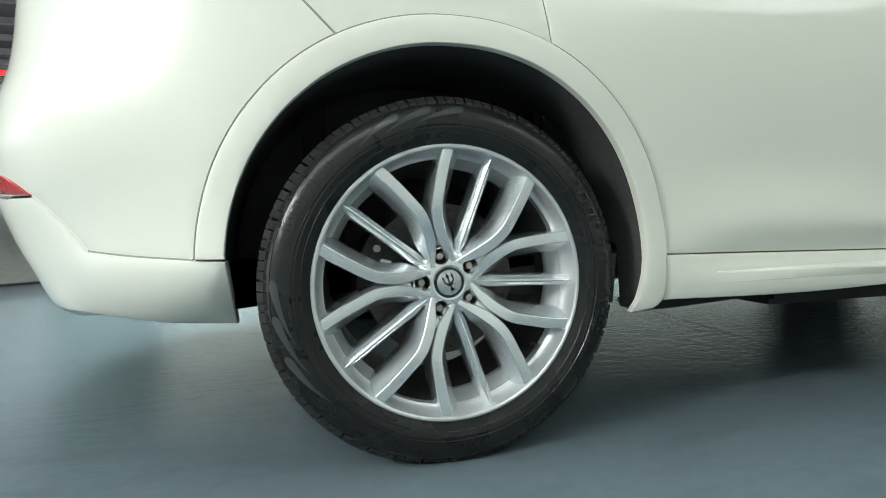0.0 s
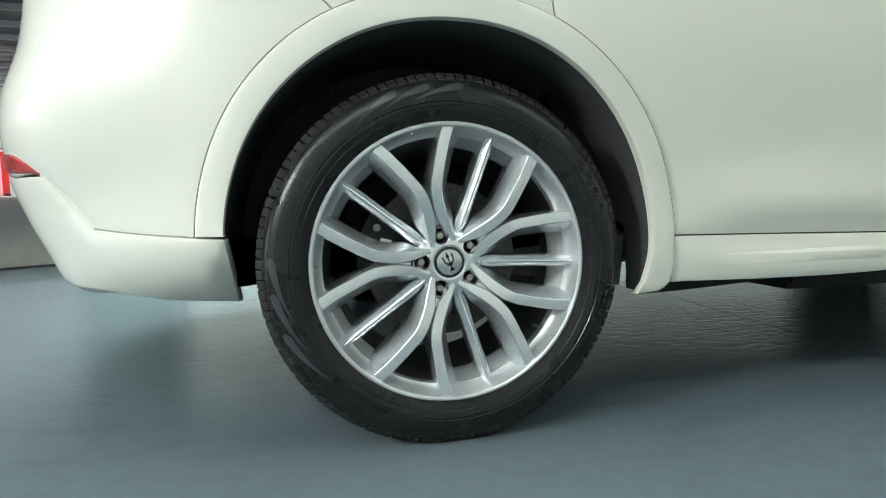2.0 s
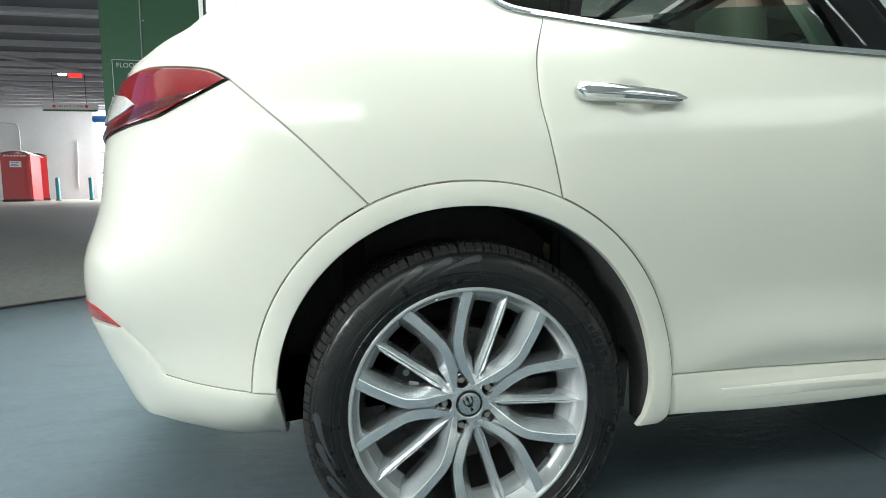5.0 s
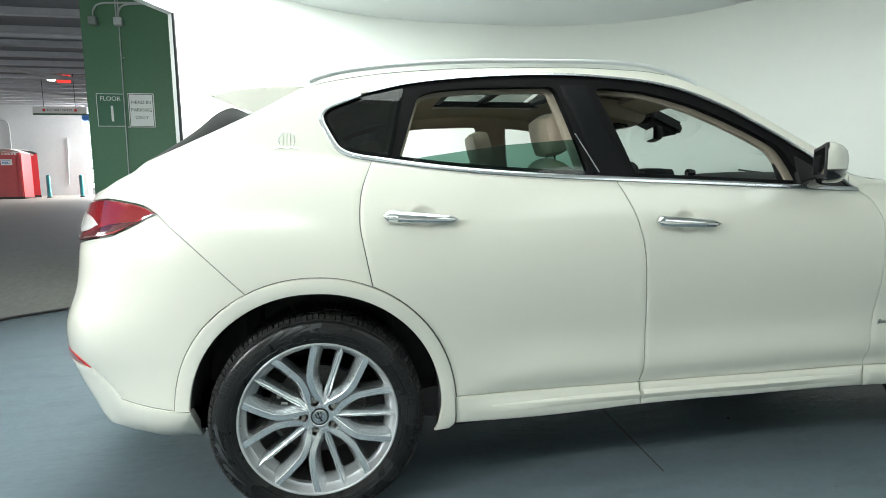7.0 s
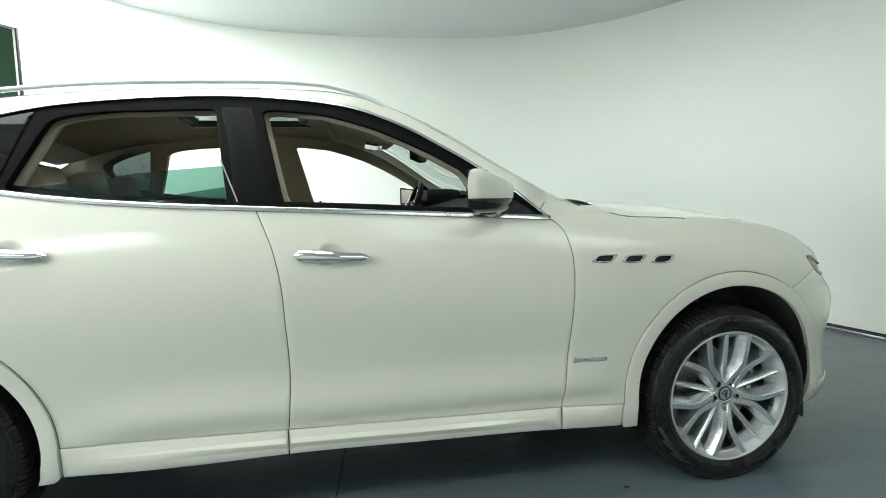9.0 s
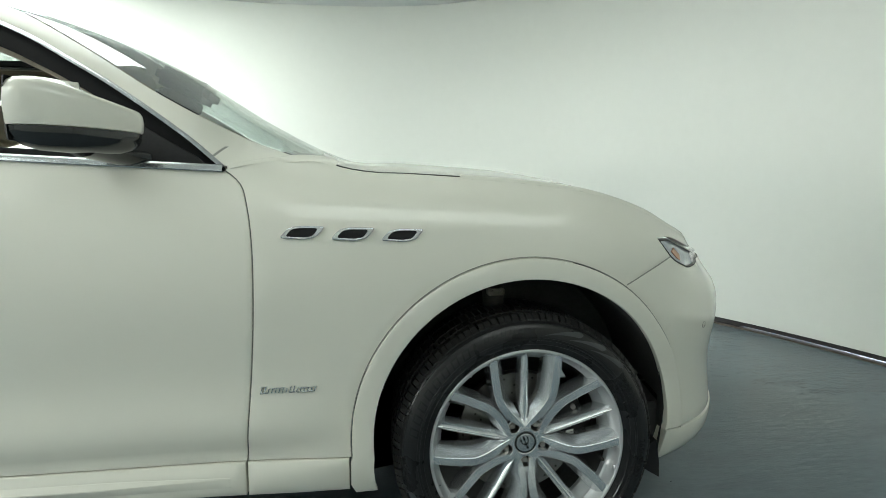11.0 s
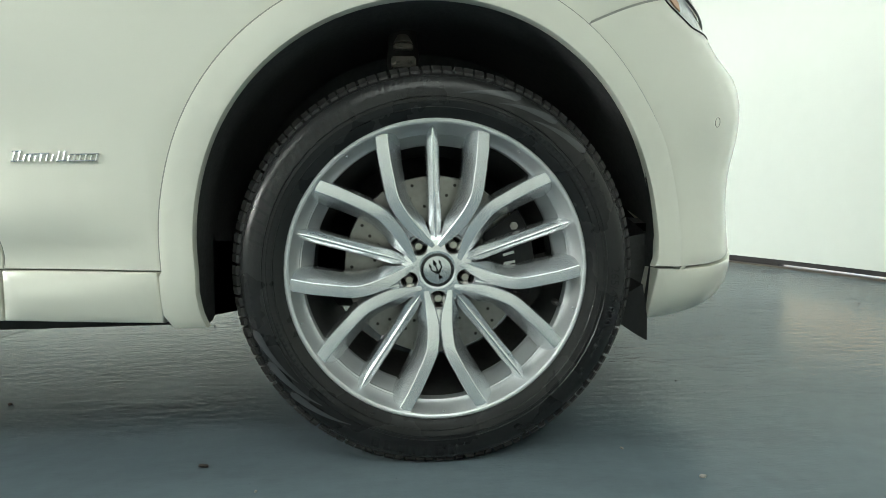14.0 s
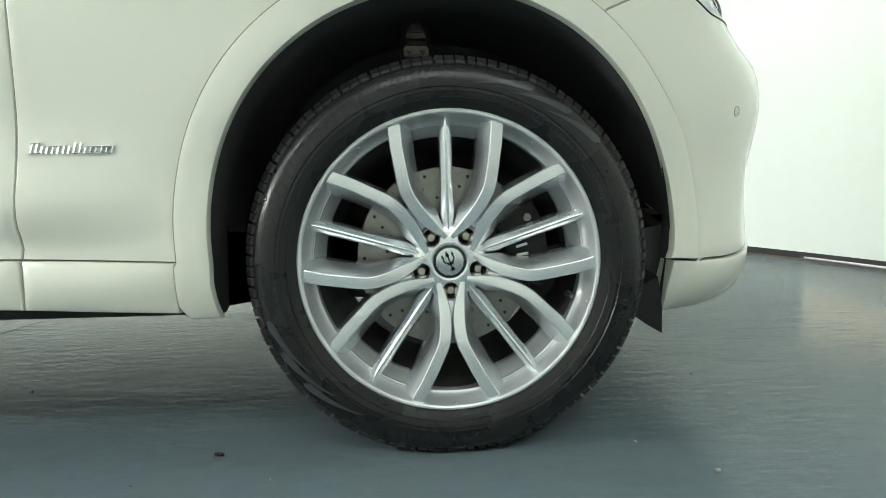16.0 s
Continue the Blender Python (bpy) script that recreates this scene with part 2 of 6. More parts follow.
# ---- building tools ----
def spline(pts):
    """A smooth height curve through a few stations."""
    xs, ys = np.array([p[0] for p in pts], float), np.array([p[1] for p in pts], float)
    h = np.diff(xs)
    d = np.diff(ys) / h
    m = np.concatenate(([d[0]], (d[:-1] * h[1:] + d[1:] * h[:-1]) / (h[1:] + h[:-1]), [d[-1]]))

    def f(x):
        if x <= xs[0]:
            return ys[0] + m[0] * (x - xs[0])
        if x >= xs[-1]:
            return ys[-1] + m[-1] * (x - xs[-1])
        i = int(np.searchsorted(xs, x) - 1)
        t = (x - xs[i]) / h[i]
        return ((2 * t ** 3 - 3 * t * t + 1) * ys[i] + (t ** 3 - 2 * t * t + t) * h[i] * m[i]
                + (3 * t * t - 2 * t ** 3) * ys[i + 1] + (t ** 3 - t * t) * h[i] * m[i + 1])
    return f


def smooth(a, b, x):
    t = min(1.0, max(0.0, (x - a) / (b - a)))
    return t * t * (3 - 2 * t)


def run(pts, step=0.02):
    """A smooth line through a few points of any dimension, sampled about every step."""
    p = [np.array(q, float) for q in pts]
    out = []
    for i in range(len(p) - 1):
        a, b = p[i], p[i + 1]
        L = np.linalg.norm(b - a)
        ma = (b - p[i - 1]) / (np.linalg.norm(b - a) + np.linalg.norm(a - p[i - 1])) * L if i > 0 else b - a
        mb = (p[i + 2] - a) / (np.linalg.norm(p[i + 2] - b) + L) * L if i + 2 < len(p) else b - a
        n = max(1, int(math.ceil(L / step)))
        for k in range(n):
            t = k / n
            out.append((2 * t ** 3 - 3 * t * t + 1) * a + (t ** 3 - 2 * t * t + t) * ma + (3 * t * t - 2 * t ** 3) * b + (t ** 3 - t * t) * mb)
    out.append(p[-1])
    return [tuple(q) for q in out]


def arc(cx, cz, r, a0, a1, step=0.02):
    n = max(2, int(abs(radians(a1 - a0)) * r / step))
    return [(cx + r * math.cos(radians(a0 + (a1 - a0) * i / n)), cz + r * math.sin(radians(a0 + (a1 - a0) * i / n))) for i in range(n + 1)]


def mesh(name, verts, faces, mat, soft=True, sharp=38):
    me = bpy.data.meshes.new(name)
    me.from_pydata([tuple(map(float, v)) for v in verts], [], [tuple(f) for f in faces])
    bm = bmesh.new()
    bm.from_mesh(me)
    bmesh.ops.remove_doubles(bm, verts=bm.verts, dist=1e-5)
    bmesh.ops.recalc_face_normals(bm, faces=bm.faces)
    finish(bm, me, mat, soft, sharp)
    return me


def finish(bm, me, mat, soft=True, sharp=38):
    lim = radians(sharp)
    for f in bm.faces:
        f.smooth = soft
    for e in bm.edges:
        if len(e.link_faces) == 2 and e.calc_face_angle(0) > lim:
            e.smooth = False
    bm.to_mesh(me)
    bm.free()
    me.materials.clear()
    me.materials.append(mat)
    return me


def hang(ob, parent):
    if parent:
        ob.parent = parent
        w = parent.matrix_basis if parent.parent is None else parent.parent.matrix_basis @ parent.matrix_parent_inverse @ parent.matrix_basis
        ob.matrix_parent_inverse = w.inverted()
    return ob


def part(name, me, parent, label="", m=None):
    ob = new(name, me)
    if m is not None:
        ob.matrix_basis = m
    hang(ob, parent)
    return tagged(ob, label)


def empty(name, at=(0, 0, 0)):
    ob = new(name)
    ob.empty_display_size = 0.1
    ob.matrix_basis = Matrix.Translation(at)
    return ob


def box_bm(bm, c, s, rot=None):
    m = Matrix.Translation(c)
    if rot is not None:
        m = m @ rot
    return bmesh.ops.create_cube(bm, size=1, matrix=m @ Matrix.Diagonal((*s, 1)))["verts"]


def boxes(name, items, mat, bevel=0.0, sharp=38):
    """Several bevelled blocks joined in one mesh: (centre, size) or (centre, size, turn)."""
    bm = bmesh.new()
    for it in items:
        box_bm(bm, it[0], it[1], it[2] if len(it) > 2 else None)
    if bevel:
        bmesh.ops.bevel(bm, geom=bm.edges[:], offset=bevel, segments=2, affect="EDGES", clamp_overlap=True)
    return finish(bm, bpy.data.meshes.new(name), mat, bevel > 0, sharp)


def tube(name, pts, r, mat, seg=10, cap=True, flat=1.0, up=(0, 0, 1)):
    """A swept tube along points; r may be a list; flat squashes it across up."""
    pts = [Vector(p) for p in pts]
    verts, faces = [], []
    for i, p in enumerate(pts):
        d = (pts[min(i + 1, len(pts) - 1)] - pts[max(i - 1, 0)]).normalized()
        a = d.cross(Vector(up))
        a = a.normalized() if a.length > 1e-4 else Vector((1, 0, 0))
        b = a.cross(d).normalized()
        rr = r[i] if isinstance(r, (list, tuple)) else r
        for k in range(seg):
            t = 2 * math.pi * k / seg
            verts.append(p + a * math.cos(t) * rr * flat + b * math.sin(t) * rr)
    for i in range(len(pts) - 1):
        for k in range(seg):
            faces.append((i * seg + k, i * seg + (k + 1) % seg, (i + 1) * seg + (k + 1) % seg, (i + 1) * seg + k))
    if cap:
        faces += [tuple(range(seg)), tuple(range((len(pts) - 1) * seg, len(pts) * seg))]
    return mesh(name, verts, faces, mat)


def lathe(name, prof, mat, seg=96, sharp=38, closed=False):
    """Turns (radius, depth) pairs round the y axis."""
    verts, faces = [], []
    n = len(prof)
    for k in range(seg):
        t = 2 * math.pi * k / seg
        for r, y in prof:
            verts.append((r * math.cos(t), y, r * math.sin(t)))
    for k in range(seg):
        for i in range(n if closed else n - 1):
            j = (i + 1) % n
            a, b = k * n, ((k + 1) % seg) * n
            faces.append((a + i, a + j, b + j, b + i))
    return mesh(name, verts, faces, mat, True, sharp)


def grid(name, rows, mat, sharp=50):
    """A skin over rows of points."""
    w = len(rows[0])
    faces = [(i * w + j, i * w + j + 1, (i + 1) * w + j + 1, (i + 1) * w + j) for i in range(len(rows) - 1) for j in range(w - 1)]
    return mesh(name, [p for r in rows for p in r], faces, mat, True, sharp)


def words(name, text, size, mat, depth=0.0, align="CENTER"):
    """Lettering as a mesh in the x-z plane, facing -y."""
    c = bpy.data.curves.new(name, "FONT")
    c.body, c.size, c.extrude, c.align_x, c.align_y = text, size, depth, align, "CENTER"
    ob = bpy.data.objects.new(name, c)
    scene.collection.objects.link(ob)
    dg = bpy.context.evaluated_depsgraph_get()
    me = bpy.data.meshes.new_from_object(ob.evaluated_get(dg))
    bpy.data.objects.remove(ob)
    me.transform(Matrix.Rotation(radians(90), 4, "X"))
    me.materials.clear()
    me.materials.append(mat)
    return me


# ---- booth ----
BX, BY, BA, BB, BN, BH = 1.891, -1.048, 3.963, 6.139, 2.724, 3.30      # rounded room: centre, half axes, squareness, height
BACK, LEFT = -4.6, -3.82


def rim_of_room(a):
    """The booth's curved wall in plan; a runs from the right side over the back to the left."""
    c, s = math.cos(radians(a)), math.sin(radians(a))
    return BX + BA * math.copysign(abs(c) ** (2 / BN), c), BY + BB * abs(s) ** (2 / BN)


def rim_of_floor(a):
    """The painted floor ends in an oval track that lies outside the wall."""
    a = radians(a)
    return (0.92 if a > math.pi / 2 else 1.0) + (4.74 if a > math.pi / 2 else 5.2) * math.cos(a), 2.06 + 3.30 * math.sin(a)


def plan_line(a0, a1, n, f=rim_of_room):
    return [f(a0 + (a1 - a0) * i / n) for i in range(n + 1)]


def upright(name, line, z0, z1, thick, mat, label, kind="structure"):
    """A standing wall with thickness along a plan line; the far side lies outward."""
    n = len(line)
    outer = []
    for i in range(n):
        a, b = Vector(line[max(0, i - 1)]), Vector(line[min(n - 1, i + 1)])
        d = (b - a).normalized()
        outer.append((line[i][0] + d.y * thick, line[i][1] - d.x * thick))
    v = [(x, y, z) for z in (z0, z1) for x, y in line] + [(x, y, z) for z in (z0, z1) for x, y in outer]
    f = []
    for i in range(n - 1):
        f += [(i, i + 1, n + i + 1, n + i), (2 * n + i, 2 * n + i + 1, 3 * n + i + 1, 3 * n + i),
              (i, i + 1, 2 * n + i + 1, 2 * n + i), (n + i, n + i + 1, 3 * n + i + 1, 3 * n + i)]
    f += [(0, n, 3 * n, 2 * n), (n - 1, 2 * n - 1, 4 * n - 1, 3 * n - 1)]
    return tagged(new(name, mesh(name, v, f, mat, True, 30)), label, kind=kind)


def slab(name, line, z0, z1, mat, label):
    """A flat plate with a closed outline."""
    n = len(line)
    me = mesh(name, [(x, y, z0) for x, y in line] + [(x, y, z1) for x, y in line],
              [tuple(range(n)), tuple(range(2 * n - 1, n - 1, -1))] + [(i, (i + 1) % n, n + (i + 1) % n, n + i) for i in range(n)], mat, False)
    return tagged(new(name, me), label, kind="structure")


WALL_END = 138.6       # the wall stops here at the booth's opening
HEAD_Z = 2.79          # underside of the band over the opening
right_side = [(BX + BA, BACK + (BY - BACK) * i / 12) for i in range(12)]
curve = plan_line(0, WALL_END, 96)
head = plan_line(WALL_END, 168, 30) + [(-2.9, 0.9), (LEFT, 0.2)]
floor_left = [(LEFT, 2.06 + (BACK - 2.06) * i / 12) for i in range(1, 13)]
upright("wall_curved", right_side + curve, 0.055, BH, 0.08, WALL, "smooth white curved wall of a photo booth")
upright("wall_header", head, HEAD_Z, BH, 0.08, WALL, "white band over the wide booth opening")
upright("wall_rear", [(LEFT, 0.2), (LEFT, BACK)] + [(LEFT + (BX + BA - LEFT) * i / 8, BACK) for i in range(1, 9)], 0.0, BH, 0.08, WALL, "plain white wall closing the booth")
foot = right_side[2:] + curve
n_gap = next(i for i, p in enumerate(foot) if p[1] > 2.35)
upright("baseboard", foot, 0.026, 0.055, 0.05, TRACK, "dark metal track along the foot of the wall")
upright("track_lip", [(x - 0.020 * (x > BX), y) for x, y in foot], 0.0, 0.012, 0.05, TRACK_LIP, "worn brown lower lip of the metal track")
upright("track_filler", foot[n_gap:], 0.0, 0.026, 0.06, TRACK, "dark strip closing the gap under the track")

outline = plan_line(0, 90, 48, rim_of_floor) + plan_line(90.01, 180, 48, rim_of_floor) + floor_left + [(6.3, BACK), (6.3, 0.0)]
slab("floor", outline, 0.0, -0.03, EPOXY, "glossy blue-grey epoxy floor with dark scuffs")
# Runs past the header, out of view, to keep sun off the floor.
slab("ceiling", outline, BH, BH + 0.08, CEIL, "flat pale grey booth ceiling")
upright("floor_track", plan_line(126, 180, 30, rim_of_floor) + floor_left[:3], -0.01, 0.012, 0.09, TRACK, "dark metal sliding-door track set in the floor")

# ---- car body shape ----
YC = 0.93                 # the car's middle plane
HUB_R, HUB_F, HUB_Z = 0.0, 3.004, 0.365
belt_z = spline([(-0.9, 1.345), (-0.5, 1.335), (0.218, 1.275), (1.143, 1.188), (2.228, 1.128), (2.8, 1.10)])
belt_y = spline([(-0.9, 0.19), (-0.5, 0.165), (0.218, 0.109), (1.143, 0.036), (2.228, 0.018), (3.0, 0.02)])
low = spline([(0.12, 0.13), (0.22, 0.04), (0.27, -0.010), (0.30, -0.028), (0.335, -0.037), (0.36, -0.036), (0.385, -0.024), (0.405, -0.020), (0.45, -0.037), (0.49, -0.040), (0.54, -0.034), (0.60, -0.030), (0.68, -0.036), (0.78, -0.045), (0.88, -0.047), (0.95, -0.043)])
plain = spline([(0.12, 0.13), (0.22, 0.04), (0.27, -0.005), (0.33, -0.026), (0.40, -0.03), (0.46, -0.029), (0.53, -0.030), (0.62, -0.036), (0.75, -0.043), (0.88, -0.046), (0.95, -0.043)])
fender_top = spline([(2.0, 1.20), (2.5, 1.185), (2.7, 1.172), (2.9, 1.160), (3.1, 1.137), (3.26, 1.113), (3.4, 1.080), (3.55, 1.045), (3.7, 0.985), (3.9, 0.91)])
tail_bulge = spline([(0.24, -0.085), (0.38, -0.028), (0.46, 0.014), (0.55, 0.040), (0.62, 0.040), (0.70, 0.026), (0.83, -0.022), (1.0, -0.035), (1.1, -0.025), (1.2, -0.01)])
nose_bulge = spline([(0.24, 0.0), (0.30, 0.0), (0.36, -0.006), (0.45, -0.013), (0.55, -0.013), (0.66, -0.002), (0.71, -0.004), (0.76, -0.016), (0.82, -0.040), (0.87, -0.042), (0.95, -0.030), (1.02, -0.03)])


def section(x, z):
    """How far the skin lies inward at a height, along the car."""
    zb = belt_z(x)
    if z <= 0.93:
        k = smooth(0.47, 0.75, x) * smooth(2.56, 2.35, x)
        y = low(z) * k + plain(z) * (1 - k)
    else:
        ym, yb = low(0.93), belt_y(x)
        y = ym + (yb - ym) * ((z - 0.93) / (zb - 0.93)) ** 1.7 if z < zb else yb + (0.45 - 0.09 * smooth(0.8, 1.6, x)) * (z - zb) + 0.30 * (z - zb) ** 2
    w = smooth(2.1, 2.5, x)
    if w > 0:
        z0 = fender_top(x) - 0.24
        yf = y if z < min(z0, 0.93) else plain(min(z0, 0.93))
        if z > z0:
            yf += 0.30 * (1 - math.cos(math.asin(min(0.999, (z - z0) / 0.25))))
        y = y * (1 - w) + yf * w
    y -= 0.016 * math.exp(-((x - 2.5) / 0.4) ** 2) * math.exp(-((z - 0.85) / 0.35) ** 2)
    y -= 0.018 * math.exp(-((x - 0.15) / 0.4) ** 2) * math.exp(-((z - 0.82) / 0.2) ** 2)
    return y


U0, U1, K0, K1 = -0.68, 3.52, 0.58, 0.56


def plan(u):
    """The plan of the body's flank: place and heading; it wraps round tail and nose."""
    if u < U0:
        d = -0.22 - U0
        t0, R, t1 = math.atan(2 * K0 * d), 0.37, radians(86)
        s = U0 - u
        t = min(t0 + s / R, t1)
        rest = max(0, s - (t1 - t0) * R)
        return U0 - R * (math.sin(t) - math.sin(t0)) - rest * math.cos(t), K0 * d * d + R * (math.cos(t0) - math.cos(t)) + rest * math.sin(t), t
    if u > U1:
        d = U1 - 3.1
        t0, R, t1 = math.atan(2 * K1 * d), 0.50, radians(82)
        s = u - U1
        t = min(t0 + s / R, t1)
        rest = max(0, s - (t1 - t0) * R)
        return U1 + R * (math.sin(t) - math.sin(t0)) + rest * math.cos(t), K1 * d * d + R * (math.cos(t0) - math.cos(t)) + rest * math.sin(t), -t
    d = max(0, -0.22 - u)
    if d:
        return u, K0 * d * d, math.atan(2 * K0 * d) * smooth(-0.55, -0.68, u)
    d = max(0, u - 3.1)
    return u, K1 * d * d, -math.atan(2 * K1 * d) * smooth(3.38, 3.52, u)


HANDLE_DENTS = ((0.385, 1.060), (1.400, 1.018))     # finger dents behind the door handles


def body(u, z, off=0.0, dents=True):
    """A point of the car's right flank; off moves it inward."""
    x, y, t = plan(u)
    o = section(max(-0.9, min(3.7, u)), z) + off
    if u < -0.45:
        o -= tail_bulge(z) * smooth(-0.45, -0.80, u)
    if u < -0.4:
        o += 0.052 * math.exp(-((u + 0.76) / 0.19) ** 2) * math.exp(-((z - 0.50) / 0.14) ** 2)      # the flank draws in towards the reflector
    if u < -0.30 and z < 0.43:
        o += max(0.0, 0.11 - 0.30 * max(0, -0.45 - u)) * ((0.43 - z) / 0.14) ** 2 * smooth(-0.30, -0.42, u)      # the skirt rolls under
    if u > 3.3:
        o -= nose_bulge(z) * smooth(3.3, 3.7, u)
    for hx, hz in HANDLE_DENTS if dents else ():
        r2 = ((u - hx) / 0.052) ** 2 + ((z - hz) / 0.047) ** 2
        if r2 < 1:
            o += 0.020 * (1 - r2) ** 1.4
    return x + math.sin(t) * o, y + math.cos(t) * o, z


def inside(px, pz, poly):
    x, z = np.array([p[0] for p in poly]), np.array([p[1] for p in poly])
    x2, z2 = np.roll(x, -1), np.roll(z, -1)
    hit = np.zeros(len(px), bool)
    for a, b, c, d in zip(x, z, x2, z2):
        if b != d:
            hit ^= ((b > pz) != (d > pz)) & (px < (c - a) * (pz - b) / (d - b) + a)
    return hit


def signed_area(p):
    return sum(a[0] * b[1] - b[0] * a[1] for a, b in zip(p, p[1:] + p[:1])) / 2


def shrink(poly, d):
    """Moves a closed line inward (counter-clockwise lines) by d."""
    n, out = len(poly), []
    for i in range(n):
        a, b, c = Vector(poly[i - 1]), Vector(poly[i]), Vector(poly[(i + 1) % n])
        e1, e2 = (b - a).normalized(), (c - b).normalized()
        n1, n2 = Vector((-e1.y, e1.x)), Vector((-e2.y, e2.x))
        m = n1 + n2
        m = m / max(0.35, m.dot(n1)) if m.length > 1e-6 else n1
        out.append(tuple(b + m * d))
    return out


def clean(poly):
    out = []
    for p in poly:
        if not out or (Vector(p) - Vector(out[-1])).length > 1e-4:
            out.append((float(p[0]), float(p[1])))
    if (Vector(out[0]) - Vector(out[-1])).length < 1e-4:
        out.pop()
    return out if signed_area(out) > 0 else out[::-1]


from mathutils.geometry import delaunay_2d_cdt


def panel(name, outline, mat, off=0.0, gap=0.0013, edge=0.0028, turn_in=0.018, step=0.028, holes=(), fn=body):
    """A pressed panel cut from the body's skin, with rounded, turned-in edges and a shut line around it."""
    outline = clean(outline)
    loops = [(shrink(outline, gap), shrink(outline, gap + edge))]
    for h in holes:
        h = clean(h)[::-1]
        loops.append((shrink(h, gap), shrink(h, gap + edge)))
    verts2, edges, n_in = [], [], []
    for _, inn in loops:
        s = len(verts2)
        verts2 += [Vector(p) for p in inn]
        edges += [(s + i, s + (i + 1) % len(inn)) for i in range(len(inn))]
        n_in.append((s, len(inn)))
    xs, zs = [p[0] for p in outline], [p[1] for p in outline]
    gx, gz = np.meshgrid(np.arange(min(xs), max(xs), step), np.arange(min(zs), max(zs), step))
    gx, gz = gx.ravel() + 0.0013, gz.ravel() + 0.0007
    if mat is PAINT and not holes:
        for hx, hz in HANDLE_DENTS:                        # a closer net where the panel is dented
            fx, fz = np.meshgrid(np.arange(hx - 0.056, hx + 0.057, 0.006), np.arange(hz - 0.05, hz + 0.051, 0.006))
            if min(xs) < hx < max(xs) and min(zs) < hz < max(zs):
                gx, gz = np.append(gx, fx.ravel()), np.append(gz, fz.ravel())
    ok = inside(gx, gz, shrink(outline, gap + edge + step * 0.35))
    for h in holes:
        ok &= ~inside(gx, gz, shrink(clean(h), -(gap + edge + step * 0.35)))
    verts2 += [Vector((a, b)) for a, b in zip(gx[ok], gz[ok])]
    v, e, f, ov, oe, of = delaunay_2d_cdt(verts2, edges, [], 0, 1e-6)
    cx = np.array([sum(v[i].x for i in t) / 3 for t in f])
    cz = np.array([sum(v[i].y for i in t) / 3 for t in f])
    keep = inside(cx, cz, loops[0][1])
    for _, inn in loops[1:]:
        keep &= ~inside(cx, cz, inn[::-1])
    verts = [fn(p.x, p.y, off) for p in v]
    faces = [t for t, k in zip(f, keep) if k]
    for out, inn in loops:
        n = len(inn)
        s = len(verts)
        verts += [fn(p[0], p[1], off) for p in inn]
        verts += [fn(p[0] * 0.7 + q[0] * 0.3, p[1] * 0.7 + q[1] * 0.3, off + edge * 0.25) for p, q in zip(out, inn)]
        verts += [fn(p[0], p[1], off + edge) for p in out]
        verts += [fn(p[0], p[1], off + edge + turn_in) for p in out]
        for r in range(3):
            for i in range(n):
                j = (i + 1) % n
                faces.append((s + r * n + i, s + r * n + j, s + (r + 1) * n + j, s + (r + 1) * n + i))
    used = sorted({i for t in faces for i in t})
    ix = {o: k for k, o in enumerate(used)}
    return mesh(name, [verts[i] for i in used], [tuple(ix[i] for i in t) for t in faces], mat, True, 42)


def ribbon(name, line, w, h, mat, off=0.0, fn=body, cross=0.0):
    """A raised bead of width w and height h laid along a line of the skin."""
    line = [Vector(p) for p in line]
    rows = []
    for i, p in enumerate(line):
        d = (line[min(i + 1, len(line) - 1)] - line[max(i - 1, 0)]).normalized()
        nrm = Vector((-d.y, d.x))
        row = []
        for k, o in ((-1, 0.002), (-1, -h * 0.55), (-0.75, -h * 0.9), (0, -h), (0.75, -h * 0.9), (1, -h * 0.55), (1, 0.002)):
            q = p + nrm * (k * w / 2)
            row.append(fn(q.x, q.y, off + o))
        rows.append(row)
    return grid(name, rows, mat, 45)


car = tagged(empty("suv_car", (1.5, YC, 0)), "white pearl luxury SUV with silver alloy wheels and lowered windows", "car")
flank = []     # what is mirrored to the far side


def skin(name, me, label=""):
    ob = part(name, me, car, label)
    flank.append(ob)
    return ob


FRAME_BLACK = pbr("matt_black_frame", (0.0075, 0.0075, 0.008), 0.6, var=0.12, spec=0.06)
REAR_TRIM = pbr("satin_grey_black_trim", (0.035, 0.036, 0.037), 0.45, var=0.1, spec=0.15)
DOOR_GAP_GREY = pbr("grey_door_gap", (0.17, 0.17, 0.155), 0.7, var=0.1)
SEAM_GREY = pbr("grey_seam_line", (0.30, 0.30, 0.27), 0.6, var=0.1)
PILLAR = pbr("satin_black_pillar", (0.0075, 0.008, 0.0085), 0.42, var=0.08, spec=0.08)
RA = (0.005, 0.39)         # rear arch centre
FA = (3.012, 0.405)        # front arch centre


def arch(c, r, a0, a1):
    """An arc round a wheel opening, drawn out towards the tail."""
    out = []
    for x, z in arc(*c, r, a0, a1):
        a = math.atan2(z - c[1], x - c[0])
        g = math.sin(2 * a - math.pi)
        q = (0.009 if c is RA else 0.006) * max(g, 0) * (a > math.pi / 2) + ((0.006 if r < 0.45 else 0.011) * min(g, 0) if c is FA and 0 < a < math.pi / 2 else 0)
        out.append((x + q * math.cos(a), z + q * math.sin(a)))
    return out


r_out = arch(RA, 0.482, 175.6, 2.4)          # from the tail over the top to the sill
f_out = arch(FA, 0.489, 183.0, -6.5)

